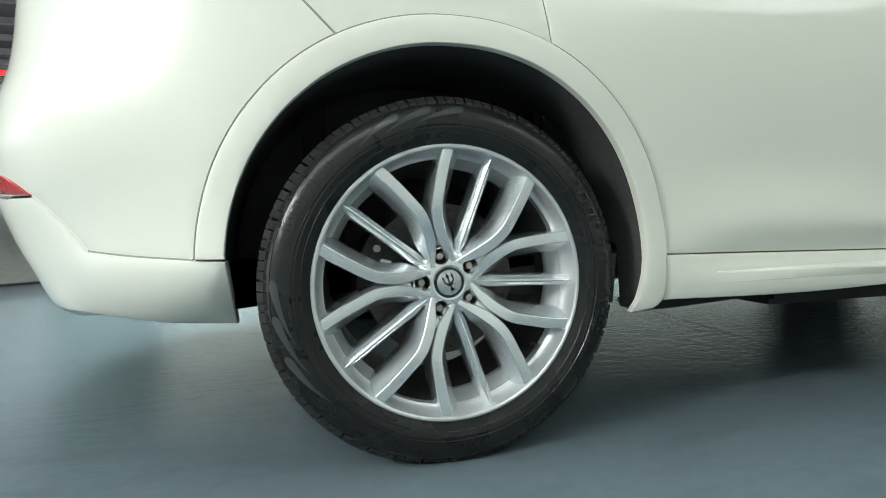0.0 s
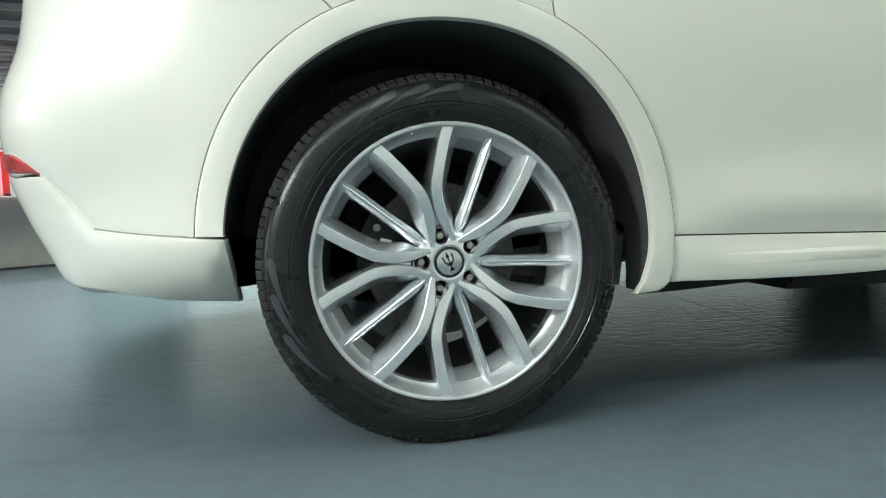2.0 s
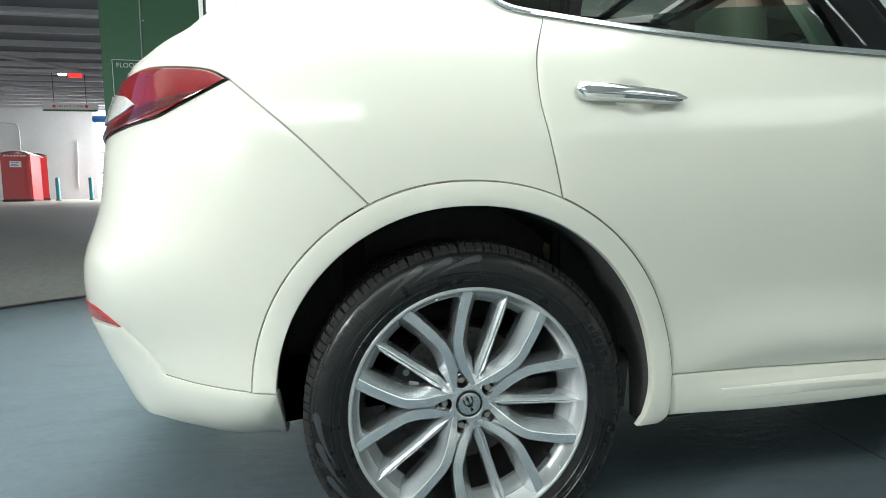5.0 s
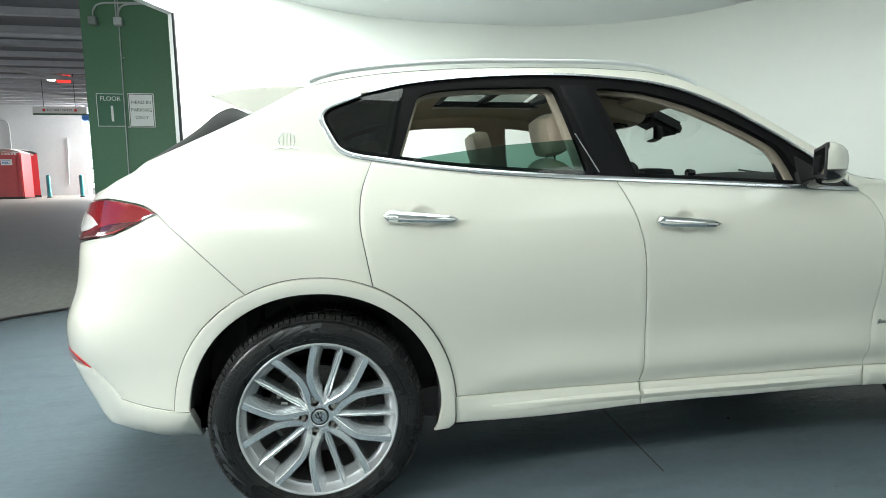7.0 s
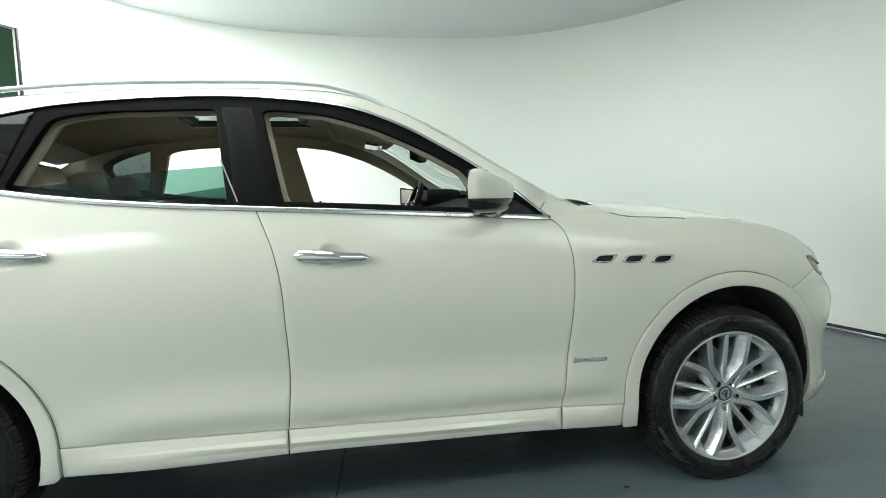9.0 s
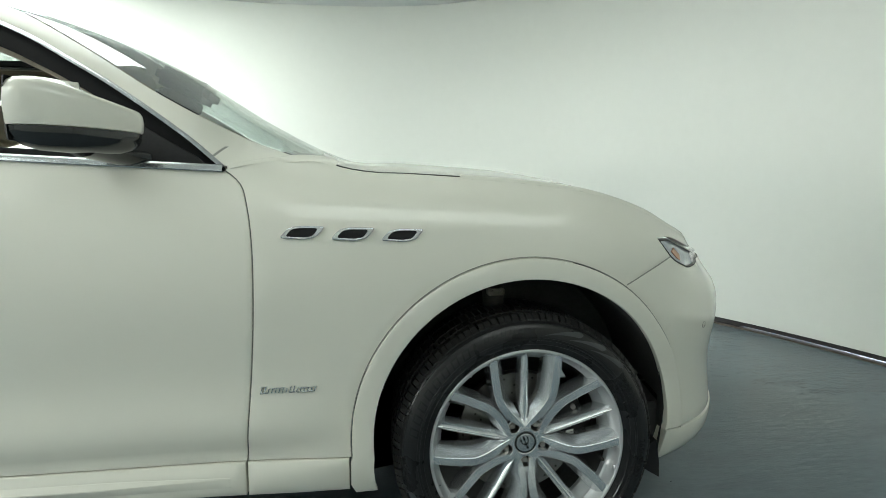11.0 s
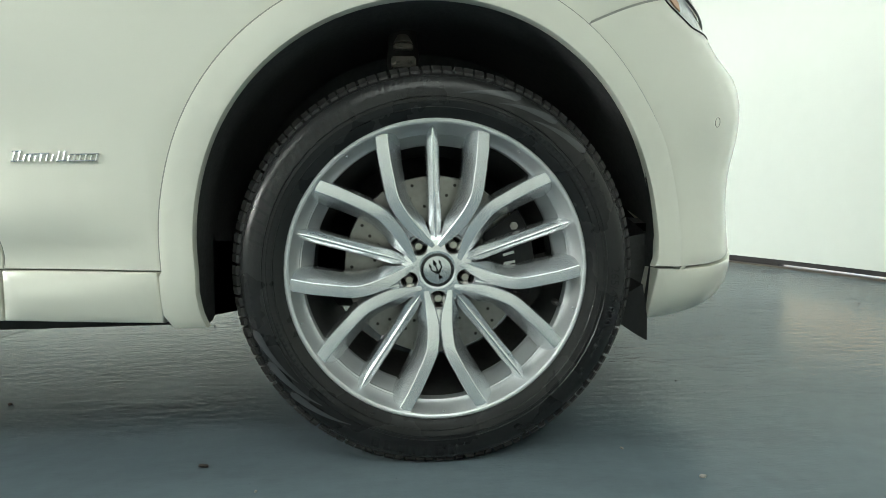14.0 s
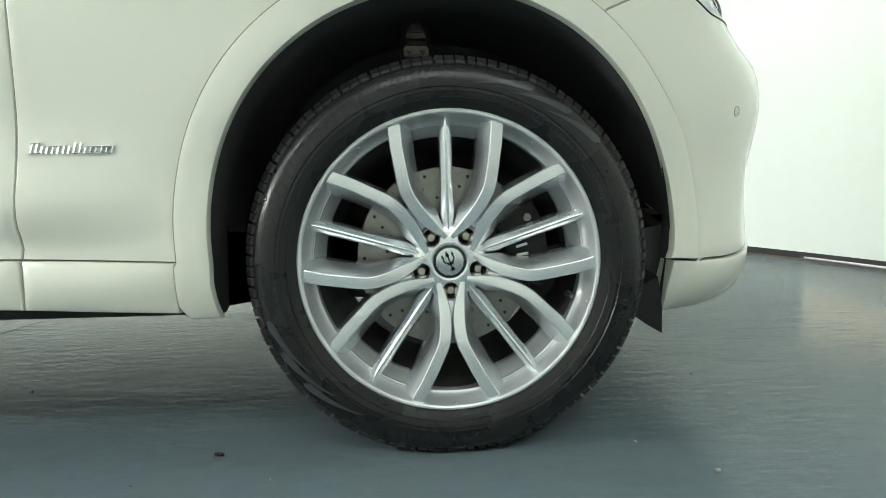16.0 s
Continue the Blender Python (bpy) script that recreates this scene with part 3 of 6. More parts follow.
# flares round the wheels
skin("rear_arch_trim", panel("rear_arch_trim", [(-0.474, 0.427)] + r_out + run([(0.485, 0.40), (0.482, 0.305), (0.46, 0.285)]) + [(0.406, 0.281)]
     + run([(0.420, 0.31), (0.431, 0.37)]) + arch(RA, 0.428, 1, 174) + [(-0.421, 0.427)], PAINT, off=-0.008, turn_in=0.016, step=0.02))
skin("front_arch_trim", panel("front_arch_trim", run([(2.518, 0.30), (2.519, 0.37)]) + f_out + [(3.508, 0.352), (3.434, 0.357)]
     + arch(FA, 0.430, -4, 184) + run([(2.581, 0.34), (2.584, 0.30), (2.590, 0.272)]) + [(2.53, 0.272)], PAINT, off=-0.008, turn_in=0.016, step=0.02))

# tail
tail_seam = [(-0.474, 0.427), (-0.584, 0.434), (-0.690, 0.444)]
cheek = [(-0.690, 0.444), (-0.735, 0.495), (-0.790, 0.553)]
lamp_low = run([(-0.498, 1.094), (-0.572, 1.060), (-0.640, 1.030), (-0.668, 1.021), (-0.776, 1.008), (-0.944, 0.990), (-1.15, 0.983)])
lamp_top = run([(-0.498, 1.094), (-0.544, 1.120), (-0.644, 1.138), (-0.75, 1.146), (-0.86, 1.140), (-1.15, 1.135)])
diag = [(-0.219, 0.827), (-0.352, 0.961), (-0.498, 1.094)]
skin("rear_bumper", panel("rear_bumper", run(diag) + lamp_low + [(-1.62, 0.985), (-1.62, 0.556)] + run([(-1.55, 0.556), (-1.0, 0.556), (-0.790, 0.553)])
     + run(cheek[::-1]) + run(tail_seam[::-1]) + arch(RA, 0.482, 175.6, 117.5), PAINT))
skin("rear_lower_bumper", panel("rear_lower_bumper", [(-0.421, 0.425)] + run(tail_seam) + run(cheek) + run([(-0.790, 0.551), (-1.0, 0.551), (-1.62, 0.551)])
     + [(-1.62, 0.27)] + run([(-1.55, 0.27), (-1.10, 0.268), (-0.95, 0.318), (-0.80, 0.316), (-0.711, 0.308), (-0.558, 0.296), (-0.418, 0.286)]), PAINT, off=-0.004, turn_in=0.04))
skin("cheek_crease", ribbon("cheek_crease", run(cheek), 0.010, 0.0012, PAINT))
skin("rear_reflector", panel("rear_reflector", run([(-0.790, 0.554), (-0.825, 0.580), (-0.87, 0.598), (-0.99, 0.604)]) + run([(-0.995, 0.568), (-0.90, 0.559), (-0.790, 0.553)]), REFLECTOR, off=-0.004, step=0.015), "red plastic rear reflector")

# taillight in its two lenses
skin("taillight", panel("taillight", lamp_top + lamp_low[::-1], LAMP_RED, off=-0.006, gap=0.004, step=0.02), "glossy red tail lamp lens")
skin("reversing_lens", panel("reversing_lens", run([(-0.735, 1.058), (-0.80, 1.086), (-0.90, 1.10), (-1.0, 1.09)]) + run([(-1.0, 1.035), (-0.88, 1.028), (-0.79, 1.04), (-0.735, 1.058)]), LAMP_CLEAR, off=-0.011, step=0.015), "clear reversing lamp lens")
skin("lower_lens", panel("lower_lens", run([(-0.555, 1.072), (-0.64, 1.066), (-0.72, 1.052), (-0.79, 1.030), (-0.86, 1.018), (-1.0, 1.014)]) + run([(-1.0, 0.996), (-0.83, 1.006), (-0.675, 1.031), (-0.603, 1.051), (-0.555, 1.070)]), LAMP_RED_DARK, off=-0.0085, gap=0.001, edge=0.001, step=0.015), "dark red lower lamp lens")
skin("taillight_trim", ribbon("taillight_trim", run([(x, z - 0.001) for x, z in lamp_low], 0.03), 0.0024, 0.002, BLACK_GLOSS))

# roof edge and window line
dlo_top = run([(0.075, 1.476), (0.18, 1.522), (0.388, 1.577), (0.63, 1.608), (0.87, 1.624), (1.05, 1.625), (1.18, 1.617), (1.365, 1.598), (1.50, 1.570), (1.60, 1.535), (1.72, 1.480), (1.83, 1.415), (1.94, 1.347), (2.116, 1.222), (2.222, 1.132)])
dlo_low = run([(0.125, 1.293), (0.225, 1.271), (0.506, 1.232), (0.797, 1.206), (1.137, 1.186), (1.522, 1.166), (1.942, 1.143), (2.222, 1.128)])
dlo_rear = run([(0.075, 1.476), (0.045, 1.456), (0.040, 1.425), (0.064, 1.38), (0.090, 1.325), (0.125, 1.293)])
roof_z = spline([(-0.15, 1.505), (0.0, 1.560), (0.2, 1.605), (0.5, 1.640), (0.95, 1.660), (1.25, 1.655), (1.45, 1.637), (1.65, 1.573), (1.85, 1.460), (2.05, 1.331), (2.25, 1.224), (2.40, 1.165)])
roof_line = [(x, roof_z(x)) for x in np.arange(-0.04, 2.401, 0.03)]

quarter_top = run([(-0.04, 1.545), (-0.09, 1.515), (-0.14, 1.484), (-0.215, 1.441)])
quarter_back = run([(-0.215, 1.441), (-0.325, 1.385), (-0.44, 1.332), (-0.56, 1.276), (-0.655, 1.236), (-0.73, 1.209), (-0.80, 1.184), (-0.98, 1.160)])
skin("body_side", panel("body_side", run([(0.218, 1.268), (0.174, 1.155), (0.163, 1.05), (0.171, 0.984), (0.198, 0.836)])
     + arch(RA, 0.482, 66, 117.5) + run(diag) + lamp_top + [(-1.15, 1.15)] + quarter_back[::-1] + quarter_top[::-1] + roof_line + run([(2.40, 1.165), (2.30, 1.152), (2.226, 1.136)]) + dlo_top[::-1][1:] + dlo_rear + [(0.218, 1.273)], PAINT))

# doors
mid_gap = run([(1.139, 1.186), (1.172, 1.11), (1.200, 1.031), (1.222, 0.92), (1.230, 0.80), (1.238, 0.62), (1.232, 0.48), (1.223, 0.395)])
front_gap = run([(2.226, 1.127), (2.255, 1.105), (2.276, 1.075), (2.296, 0.97), (2.296, 0.794), (2.275, 0.552), (2.260, 0.389)])
rear_gap = run([(0.218, 1.272), (0.174, 1.155), (0.163, 1.05), (0.171, 0.984), (0.198, 0.836)])
sill_line = spline([(0.48, 0.408), (1.22, 0.398), (1.9, 0.390), (2.26, 0.387), (2.52, 0.378)])
sill_bot = spline([(0.48, 0.304), (0.91, 0.303), (1.22, 0.312), (1.7, 0.308), (2.254, 0.298), (2.52, 0.282)])


def along(f, a, b):
    n = max(2, int(abs(b - a) / 0.03))
    return [(a + (b - a) * i / n, f(a + (b - a) * i / n)) for i in range(n + 1)]


low_pts = run([(0.218, 1.268), (0.506, 1.228), (0.797, 1.202), (1.139, 1.182)])
skin("rear_door", panel("rear_door", rear_gap + arch(RA, 0.482, 66, 2.4) + along(sill_line, 0.487, 1.223) + mid_gap[::-1] + low_pts[::-1], PAINT, step=0.02))
skin("front_door", panel("front_door", mid_gap + along(sill_line, 1.223, 2.26) + front_gap[::-1] + run([(2.222, 1.124), (1.942, 1.139), (1.522, 1.162), (1.139, 1.182)]), PAINT, step=0.02))
for nm, a, b in (("rear_door_cladding", 0.487, 1.221), ("front_door_cladding", 1.223, 2.257), ("front_sill_cladding", 2.259, 2.517)):
    skin(nm, panel(nm, along(sill_line, a, b) + along(sill_bot, b, a), PAINT, off=-0.002, turn_in=0.08, step=0.018))

# front wing, nose
hood_gap = spline([(2.45, 1.170), (2.50, 1.142), (2.56, 1.128), (2.7, 1.119), (2.88, 1.107), (3.0, 1.097), (3.12, 1.083), (3.2, 1.069), (3.3, 1.041), (3.4, 1.005), (3.5, 0.958), (3.6, 0.926), (3.74, 0.902), (3.90, 0.875)])
wing_top = along(hood_gap, 2.45, 3.74)
seam = [(3.283, 0.809), (3.352, 0.840), (3.446, 0.877)]
lens_low = [(3.405, 0.930), (3.446, 0.878), (3.464, 0.864), (3.502, 0.847), (3.53, 0.838), (3.60, 0.840), (3.74, 0.848), (3.9, 0.850)]
lens_top = [(3.405, 0.930), (3.44, 0.931), (3.481, 0.921), (3.527, 0.905), (3.60, 0.890), (3.74, 0.880), (3.9, 0.875)]
skin("front_wing", panel("front_wing", front_gap + along(sill_line, 2.26, 2.519) + arch(FA, 0.489, 183, 56.2) + run(seam)
     + run(lens_low[:2][::-1]) + run([(x, z + 0.002) for x, z in lens_top[:-1]]) + wing_top[::-1] + run([(2.45, 1.17), (2.36, 1.160), (2.30, 1.150)]) + [(2.23, 1.132)], PAINT))
skin("front_bumper", panel("front_bumper", arch(FA, 0.489, 56.2, -6.5) + [(3.508, 0.350)] + run([(3.60, 0.348), (3.72, 0.352), (3.9, 0.372), (4.5, 0.40)]) + [(4.5, 0.80)]
     + run([(4.4, 0.80)] + [(x, z - 0.001) for x, z in lens_low[1:][::-1]]) + run(seam[::-1]), PAINT))
skin("front_lower_bumper", panel("front_lower_bumper", [(3.444, 0.355), (3.508, 0.348)] + run([(3.60, 0.346), (3.72, 0.350), (3.9, 0.370), (4.5, 0.398)]) + [(4.5, 0.27)]
     + run([(4.4, 0.27), (3.85, 0.265), (3.70, 0.248), (3.55, 0.238), (3.456, 0.240)]), PAINT, off=-0.004, turn_in=0.04))
lens = run(lens_low) + run(lens_top[::-1])
skin("headlight", panel("headlight", lens, HEADLAMP, off=0.004, gap=0.003, edge=0.002, step=0.02), "clear swept-back headlamp")
skin("headlight_frame", ribbon("headlight_frame", run([(x, z - 0.004 - 0.006 * smooth(3.41, 3.5, x)) for x, z in lens_top], 0.02), 0.007, 0.003, BLACK_GLOSS))
skin("headlight_seal", ribbon("headlight_seal", run(lens_low, 0.02), 0.0018, 0.001, BLACK_PLASTIC))
skin("indicator_lens", panel("indicator_lens", run([(3.452, 0.890), (3.474, 0.868), (3.492, 0.860)]) + run([(3.490, 0.880), (3.466, 0.902)]), pbr("amber_lens", (0.62, 0.36, 0.24), 0.2, coat=0.5), off=0.0005, gap=0.001, edge=0.001, step=0.01), "amber side marker")


# side windows, frames and bright trim
def rounded(pts, r=0.03):
    """A closed line with rounded corners."""
    out, n = [], len(pts)
    for i in range(n):
        a, b, c = Vector(pts[i - 1]), Vector(pts[i]), Vector(pts[(i + 1) % n])
        u, w = (a - b), (c - b)
        q = min(r, u.length * 0.45, w.length * 0.45)
        p0, p2 = b + u.normalized() * q, b + w.normalized() * q
        for k in range(5):
            t = k / 4
            out.append(tuple(p0 * (1 - t) ** 2 + b * 2 * t * (1 - t) + p2 * t * t))
    dense = []
    for i in range(len(out)):
        a, b = Vector(out[i]), Vector(out[(i + 1) % len(out)])
        n2 = max(1, int((b - a).length / 0.04))
        dense += [tuple(a + (b - a) * k / n2) for k in range(n2)]
    return dense


rear_hole = rounded([(0.312, 1.264), (0.408, 1.520), (0.46, 1.540), (0.51, 1.549), (0.626, 1.561), (0.978, 1.572), (1.042, 1.207), (0.797, 1.222), (0.55, 1.242)], 0.03)
front_hole = rounded([(1.236, 1.197), (1.148, 1.562), (1.20, 1.567), (1.36, 1.551), (1.47, 1.522), (1.58, 1.486), (1.70, 1.432), (1.80, 1.380), (1.915, 1.312), (1.945, 1.25), (1.975, 1.157), (1.522, 1.180)], 0.03)
quarter_hole = rounded([(0.137, 1.304), (0.102, 1.345), (0.062, 1.425), (0.070, 1.455), (0.11, 1.478), (0.20, 1.513), (0.350, 1.553), (0.330, 1.49), (0.280, 1.287)], 0.018)
frame_out = dlo_rear + dlo_low[1:] + dlo_top[::-1][1:-1]
skin("side_window_frame", panel("side_window_frame", frame_out, FRAME_BLACK, off=0.010, gap=0.0, edge=0.003, holes=(rear_hole, front_hole, quarter_hole), turn_in=0.035, step=0.035), "satin black door frames and pillars")
skin("quarter_window", panel("quarter_window", rounded([(0.131, 1.297), (0.096, 1.342), (0.056, 1.425), (0.064, 1.460), (0.11, 1.484), (0.20, 1.519), (0.360, 1.559), (0.340, 1.49), (0.288, 1.280)], 0.018), GLASS_PRIVACY, off=0.006, gap=0.0, edge=0.002, step=0.012), "dark privacy glass quarter window")
skin("pillar_cover", panel("pillar_cover", [(1.000, 1.578), (1.112, 1.575), (1.222, 1.196), (1.066, 1.203)], PILLAR, off=0.004, gap=0.0, edge=0.002, step=0.03), "gloss black pillar cover")
skin("rear_door_glass", panel("rear_door_glass", rounded([(0.330, 1.255), (0.40, 1.280), (0.72, 1.325), (1.045, 1.350), (1.06, 1.20), (0.797, 1.212), (0.55, 1.232)], 0.015), GLASS_GREEN, off=0.026, gap=0, edge=0.001, turn_in=0.003, step=0.05), "green tinted glass lowered halfway")
trim_holes = [shrink(clean(h), 0.014) for h in (rear_hole, front_hole, quarter_hole)]
skin("inner_trim", panel("inner_trim", shrink(clean(frame_out), 0.004), FABRIC, off=0.075, gap=0.0, edge=0.004, holes=trim_holes, turn_in=0.02, step=0.04), "beige inner pillar and door frame trim")
skin("window_sill_felt", ribbon("window_sill_felt", [(x, z + 0.017) for x, z in dlo_low if x < 2.0], 0.030, 0.010, FRAME_BLACK, off=0.066))
skin("sail_trim", panel("sail_trim", [(1.935, 1.165), (1.925, 1.325), (1.97, 1.325), (2.12, 1.190), (2.13, 1.165)], DASH, off=0.083, gap=0, edge=0.003, turn_in=0.01, step=0.03))
chrome_turn = [(0.19, 1.526), (0.11, 1.493), (0.066, 1.472), (0.043, 1.447), (0.044, 1.416), (0.062, 1.376), (0.088, 1.328), (0.112, 1.304), (0.150, 1.288)]
skin("window_chrome", ribbon("window_chrome", run(chrome_turn + [(x, z + 0.003) for x, z in ((0.225, 1.272), (0.506, 1.233), (0.797, 1.207), (1.137, 1.187), (1.522, 1.167), (1.942, 1.144), (2.222, 1.129))]), 0.019, 0.008, SATIN, off=0.0), "bright trim round the windows")
skin("window_top_chrome", ribbon("window_top_chrome", [(x, z + 0.003) for x, z in dlo_top if x > 0.20], 0.011, 0.004, SATIN, off=0.002))
skin("pillar_chrome", ribbon("pillar_chrome", [(1.012, 1.37), (1.078, 1.215)], 0.006, 0.004, SATIN, off=0.004))


# top of the car: roof, windscreen, bonnet
def across(x, z_edge, crown, p, n=22, bow=0.0, inset=0.0):
    a = Vector(body(x, z_edge))
    out = []
    for i in range(n + 1):
        s = i / n
        y = a.y + inset + (2 * (YC - a.y) - 2 * inset) * s
        k = 1 - abs(2 * s - 1) ** p
        out.append((a.x + bow * k, y, z_edge + crown * k))
    return out


part("roof", grid("roof", [across(x, roof_z(x), 0.045, 2.6) for x in np.arange(-0.04, 0.68, 0.05)] , PAINT), car)
part("roof_front", grid("roof_front", [across(x, roof_z(x), 0.045 - 0.022 * smooth(1.28, 1.47, x), 2.6, bow=0.11 * smooth(1.24, 1.47, x)) for x in np.arange(1.24, 1.49, 0.04)], PAINT), car)
part("glass_roof", grid("glass_roof", [across(x, roof_z(x) + 0.012, 0.034, 2.6, inset=0.14) for x in np.arange(0.66, 1.26, 0.05)], GLASS_ROOF), car, "tinted glass roof panel")
for sgn in (0, 1):
    rows = []
    for x in np.arange(0.25, 1.28, 0.05):
        r = across(x, roof_z(x), 0.045, 2.6, 40)
        rows.append(r[:6] if not sgn else r[-6:])
    part("roof_side_strip", grid("roof_side_strip", rows, PAINT), car)
part("windscreen", grid("windscreen", [across(x, roof_z(x) + 0.002, 0.022 - 0.004 * smooth(1.46, 1.8, x), 2.4, bow=0.11 + 0.06 * smooth(1.46, 1.85, x), inset=0.012) for x in np.arange(1.46, 2.41, 0.05)], GLASS_SCREEN), car, "clear laminated windscreen")
part("bonnet", grid("bonnet", [across(x, hood_gap(x) + 0.0015, 0.038 + 0.030 * smooth(2.46, 2.8, x) - 0.026 * smooth(2.95, 3.5, x), 6 - 3.4 * smooth(2.5, 2.8, x), n=40, inset=0.0015) for x in np.arange(2.46, 3.81, 0.04)], PAINT), car)
skin("bonnet_fold", ribbon("bonnet_fold", along(hood_gap, 2.83, 3.73), 0.012, 0.0012, PAINT))
part("cowl_panel", grid("cowl_panel", [across(2.39, 1.140, 0.030, 5, n=40, inset=0.006), across(2.43, 1.142, 0.034, 6, n=40, inset=0.006), across(2.465, 1.146, 0.040, 6, n=40, inset=0.006)], PAINT), car)
part("cowl", boxes("cowl", [((2.44, YC, 1.120), (0.12, 1.3, 0.04))], BLACK_PLASTIC, 0.01), car)
part("wiper", tube("wiper", run([(2.50, 0.34, 1.166), (2.43, 0.42, 1.180), (2.30, 0.80, 1.245)]), 0.005, BLACK_PLASTIC, 6), car)
part("nose_panel", grid("nose_panel", [[(3.72 + 0.16 * math.sin(math.pi * j / 12), 0.42 + (YC - 0.42) * 2 * j / 12, z) for j in range(13)] for z in (0.30, 0.5, 0.7, 0.86)], BLACK_PLASTIC), car)

# roof rails
RAIL = pbr("brushed_rail_silver", (0.74, 0.76, 0.76), 0.42, metal=0.7, var=0.03)
rail_pts = run([(0.0, 1.580), (0.06, 1.606), (0.17, 1.632), (0.40, 1.664), (0.64, 1.682), (0.9, 1.690), (1.1, 1.691), (1.25, 1.687), (1.375, 1.676), (1.47, 1.654), (1.545, 1.628), (1.59, 1.606), (1.615, 1.585)])
for side_y in (1, -1):
    pts = []
    for x, z in rail_pts:
        y = body(x, roof_z(x) - 0.01)[1] + 0.008
        pts.append((x, y if side_y > 0 else 2 * YC - y, z - 0.006))
    part("roof_rail", tube("roof_rail", pts, 0.0100, RAIL, 10, flat=0.8), car, "satin silver roof rail")

# tail: spoiler, rear glass, tailgate
rows = []
for x, z, zb in ((0.02, 1.576, 1.53), (-0.06, 1.574, 1.49), (-0.14, 1.571, 1.470), (-0.21, 1.566, 1.458), (-0.27, 1.560, 1.480), (-0.32, 1.552, 1.502), (-0.355, 1.542, 1.517), (-0.368, 1.532, 1.524)):
    y0 = 0.27 + 0.25 * max(0, -0.2 - x)
    top, bot = [], []
    for i in range(25):
        s = i / 24
        k = 1 - abs(2 * s - 1) ** 4
        y = y0 + (2 * YC - 2 * y0) * s
        top.append((x - 0.05 * k, y, z - 0.018 * (1 - k) + 0.035 * k))
        bot.append((x - 0.05 * k, y, zb + 0.030 * k))
    rows.append(top + bot[::-1] + [top[0]])
part("spoiler", grid("spoiler", rows + [[tuple(np.mean(rows[-1], axis=0) * 0.02 + np.array(p) * 0.98) for p in rows[-1]]], PAINT, 40), car, "white tailgate spoiler")
qb = [body(*p) for p in quarter_back[:-9]]
lift = spline([(-0.80, 0.0), (-0.70, 0.002), (-0.60, 0.009), (-0.50, 0.021), (-0.40, 0.042), (-0.32, 0.068), (-0.285, 0.064), (-0.215, 0.004)])
part("rear_window", grid("rear_window", [[(p[0] - 0.05 * (1 - abs(2 * s - 1) ** 4), p[1] + 0.055 + (2 * YC - 2 * p[1] - 0.11) * s, p[2] + max(0, lift(p[0])) + 0.02 * (1 - abs(2 * s - 1) ** 4)) for s in np.linspace(0, 1, 21)] for p in qb], GLASS_DARK), car, "dark tinted rear window")
skin("rear_window_trim", grid("rear_window_trim", [[(p[0], p[1] + 0.004, p[2] - 0.003), (p[0], p[1] + 0.02, p[2] + 0.45 * max(0, lift(p[0]))), (p[0], p[1] + 0.06, p[2] + max(0, lift(p[0])) + 0.002)] for p in qb], REAR_TRIM))
lid = [body(*p) for p in run([(-0.80, 1.163), (-0.95, 1.150), (-1.2, 1.150), (-1.6, 1.150)], 0.06)]
part("tailgate", grid("tailgate", [[(p[0] + 0.16 * k, p[1], p[2] + 0.015 * k) for k in (0, 0.5, 1)] for p in lid] , PAINT), car)
part("tailgate_skin", grid("tailgate_skin", [[(-0.90 - 0.05 * math.sin(math.pi * j / 16), 0.50 + (2 * YC - 1.0) * j / 16, z) for j in range(17)] for z in (0.60, 0.75, 0.9, 1.05, 1.10)], PAINT), car)

# handles
def handle(x0, z0, x1, z1, nm):
    """A leaf-shaped pull with a ridge, blunt at the hinge and pointed at the lock."""
    rows = []
    for i in range(29):
        s = i / 28
        x, z = x0 + (x1 - x0) * s, z0 + (z1 - z0) * s
        hh = 0.0225 * min(1, (s / 0.07 + 0.02) ** 0.5) * (1 - 0.36 * max(0, s - 0.15) ** 1.3 / 0.85 ** 1.3) * min(1, ((1 - s) / 0.12 + 0.015) ** 0.5)
        out = 0.014 + 0.030 * min(1, math.sin(math.pi * (0.04 + 0.92 * s))) ** 0.5
        rows.append([body(x, z + f * hh, -out * d, dents=False) for f, d in ((1.0, 0.15), (0.97, 0.55), (0.80, 0.82), (0.35, 0.98), (-0.10, 1.0), (-0.38, 0.94), (-0.42, 0.88), (-0.75, 0.78), (-0.96, 0.5), (-1.0, 0.15))])
    ob = skin(nm, grid(nm, rows, CHROME, 40), "chrome pull handle")
    return ob


handle(0.243, 1.071, 0.505, 1.054, "rear_door_handle")
handle(1.270, 1.026, 1.532, 1.010, "front_door_handle")

# gills on the wing
for i in range(3):
    x, z = 2.363 + 0.1225 * i, 0.972 - 0.0055 * i
    shape = [(x, z - 0.013), (x + 0.022, z + 0.011), (x + 0.045, z + 0.016), (x + 0.112, z + 0.014), (x + 0.088, z - 0.013), (x + 0.06, z - 0.018)]
    inner = [(x + 0.016, z - 0.009), (x + 0.030, z + 0.007), (x + 0.05, z + 0.010), (x + 0.094, z + 0.009), (x + 0.080, z - 0.009), (x + 0.058, z - 0.012)]
    skin("side_vent", panel("side_vent", rounded(shape, 0.010), SATIN, off=-0.006, gap=0, edge=0.002, holes=(rounded(inner, 0.008),), turn_in=0.012, step=0.02), "bright rimmed side vent")
    skin("vent_mesh", panel("vent_mesh", rounded(inner, 0.008), BLACK_PLASTIC, off=0.002 - 0.004, gap=0, edge=0.0005, turn_in=0.002, step=0.02))

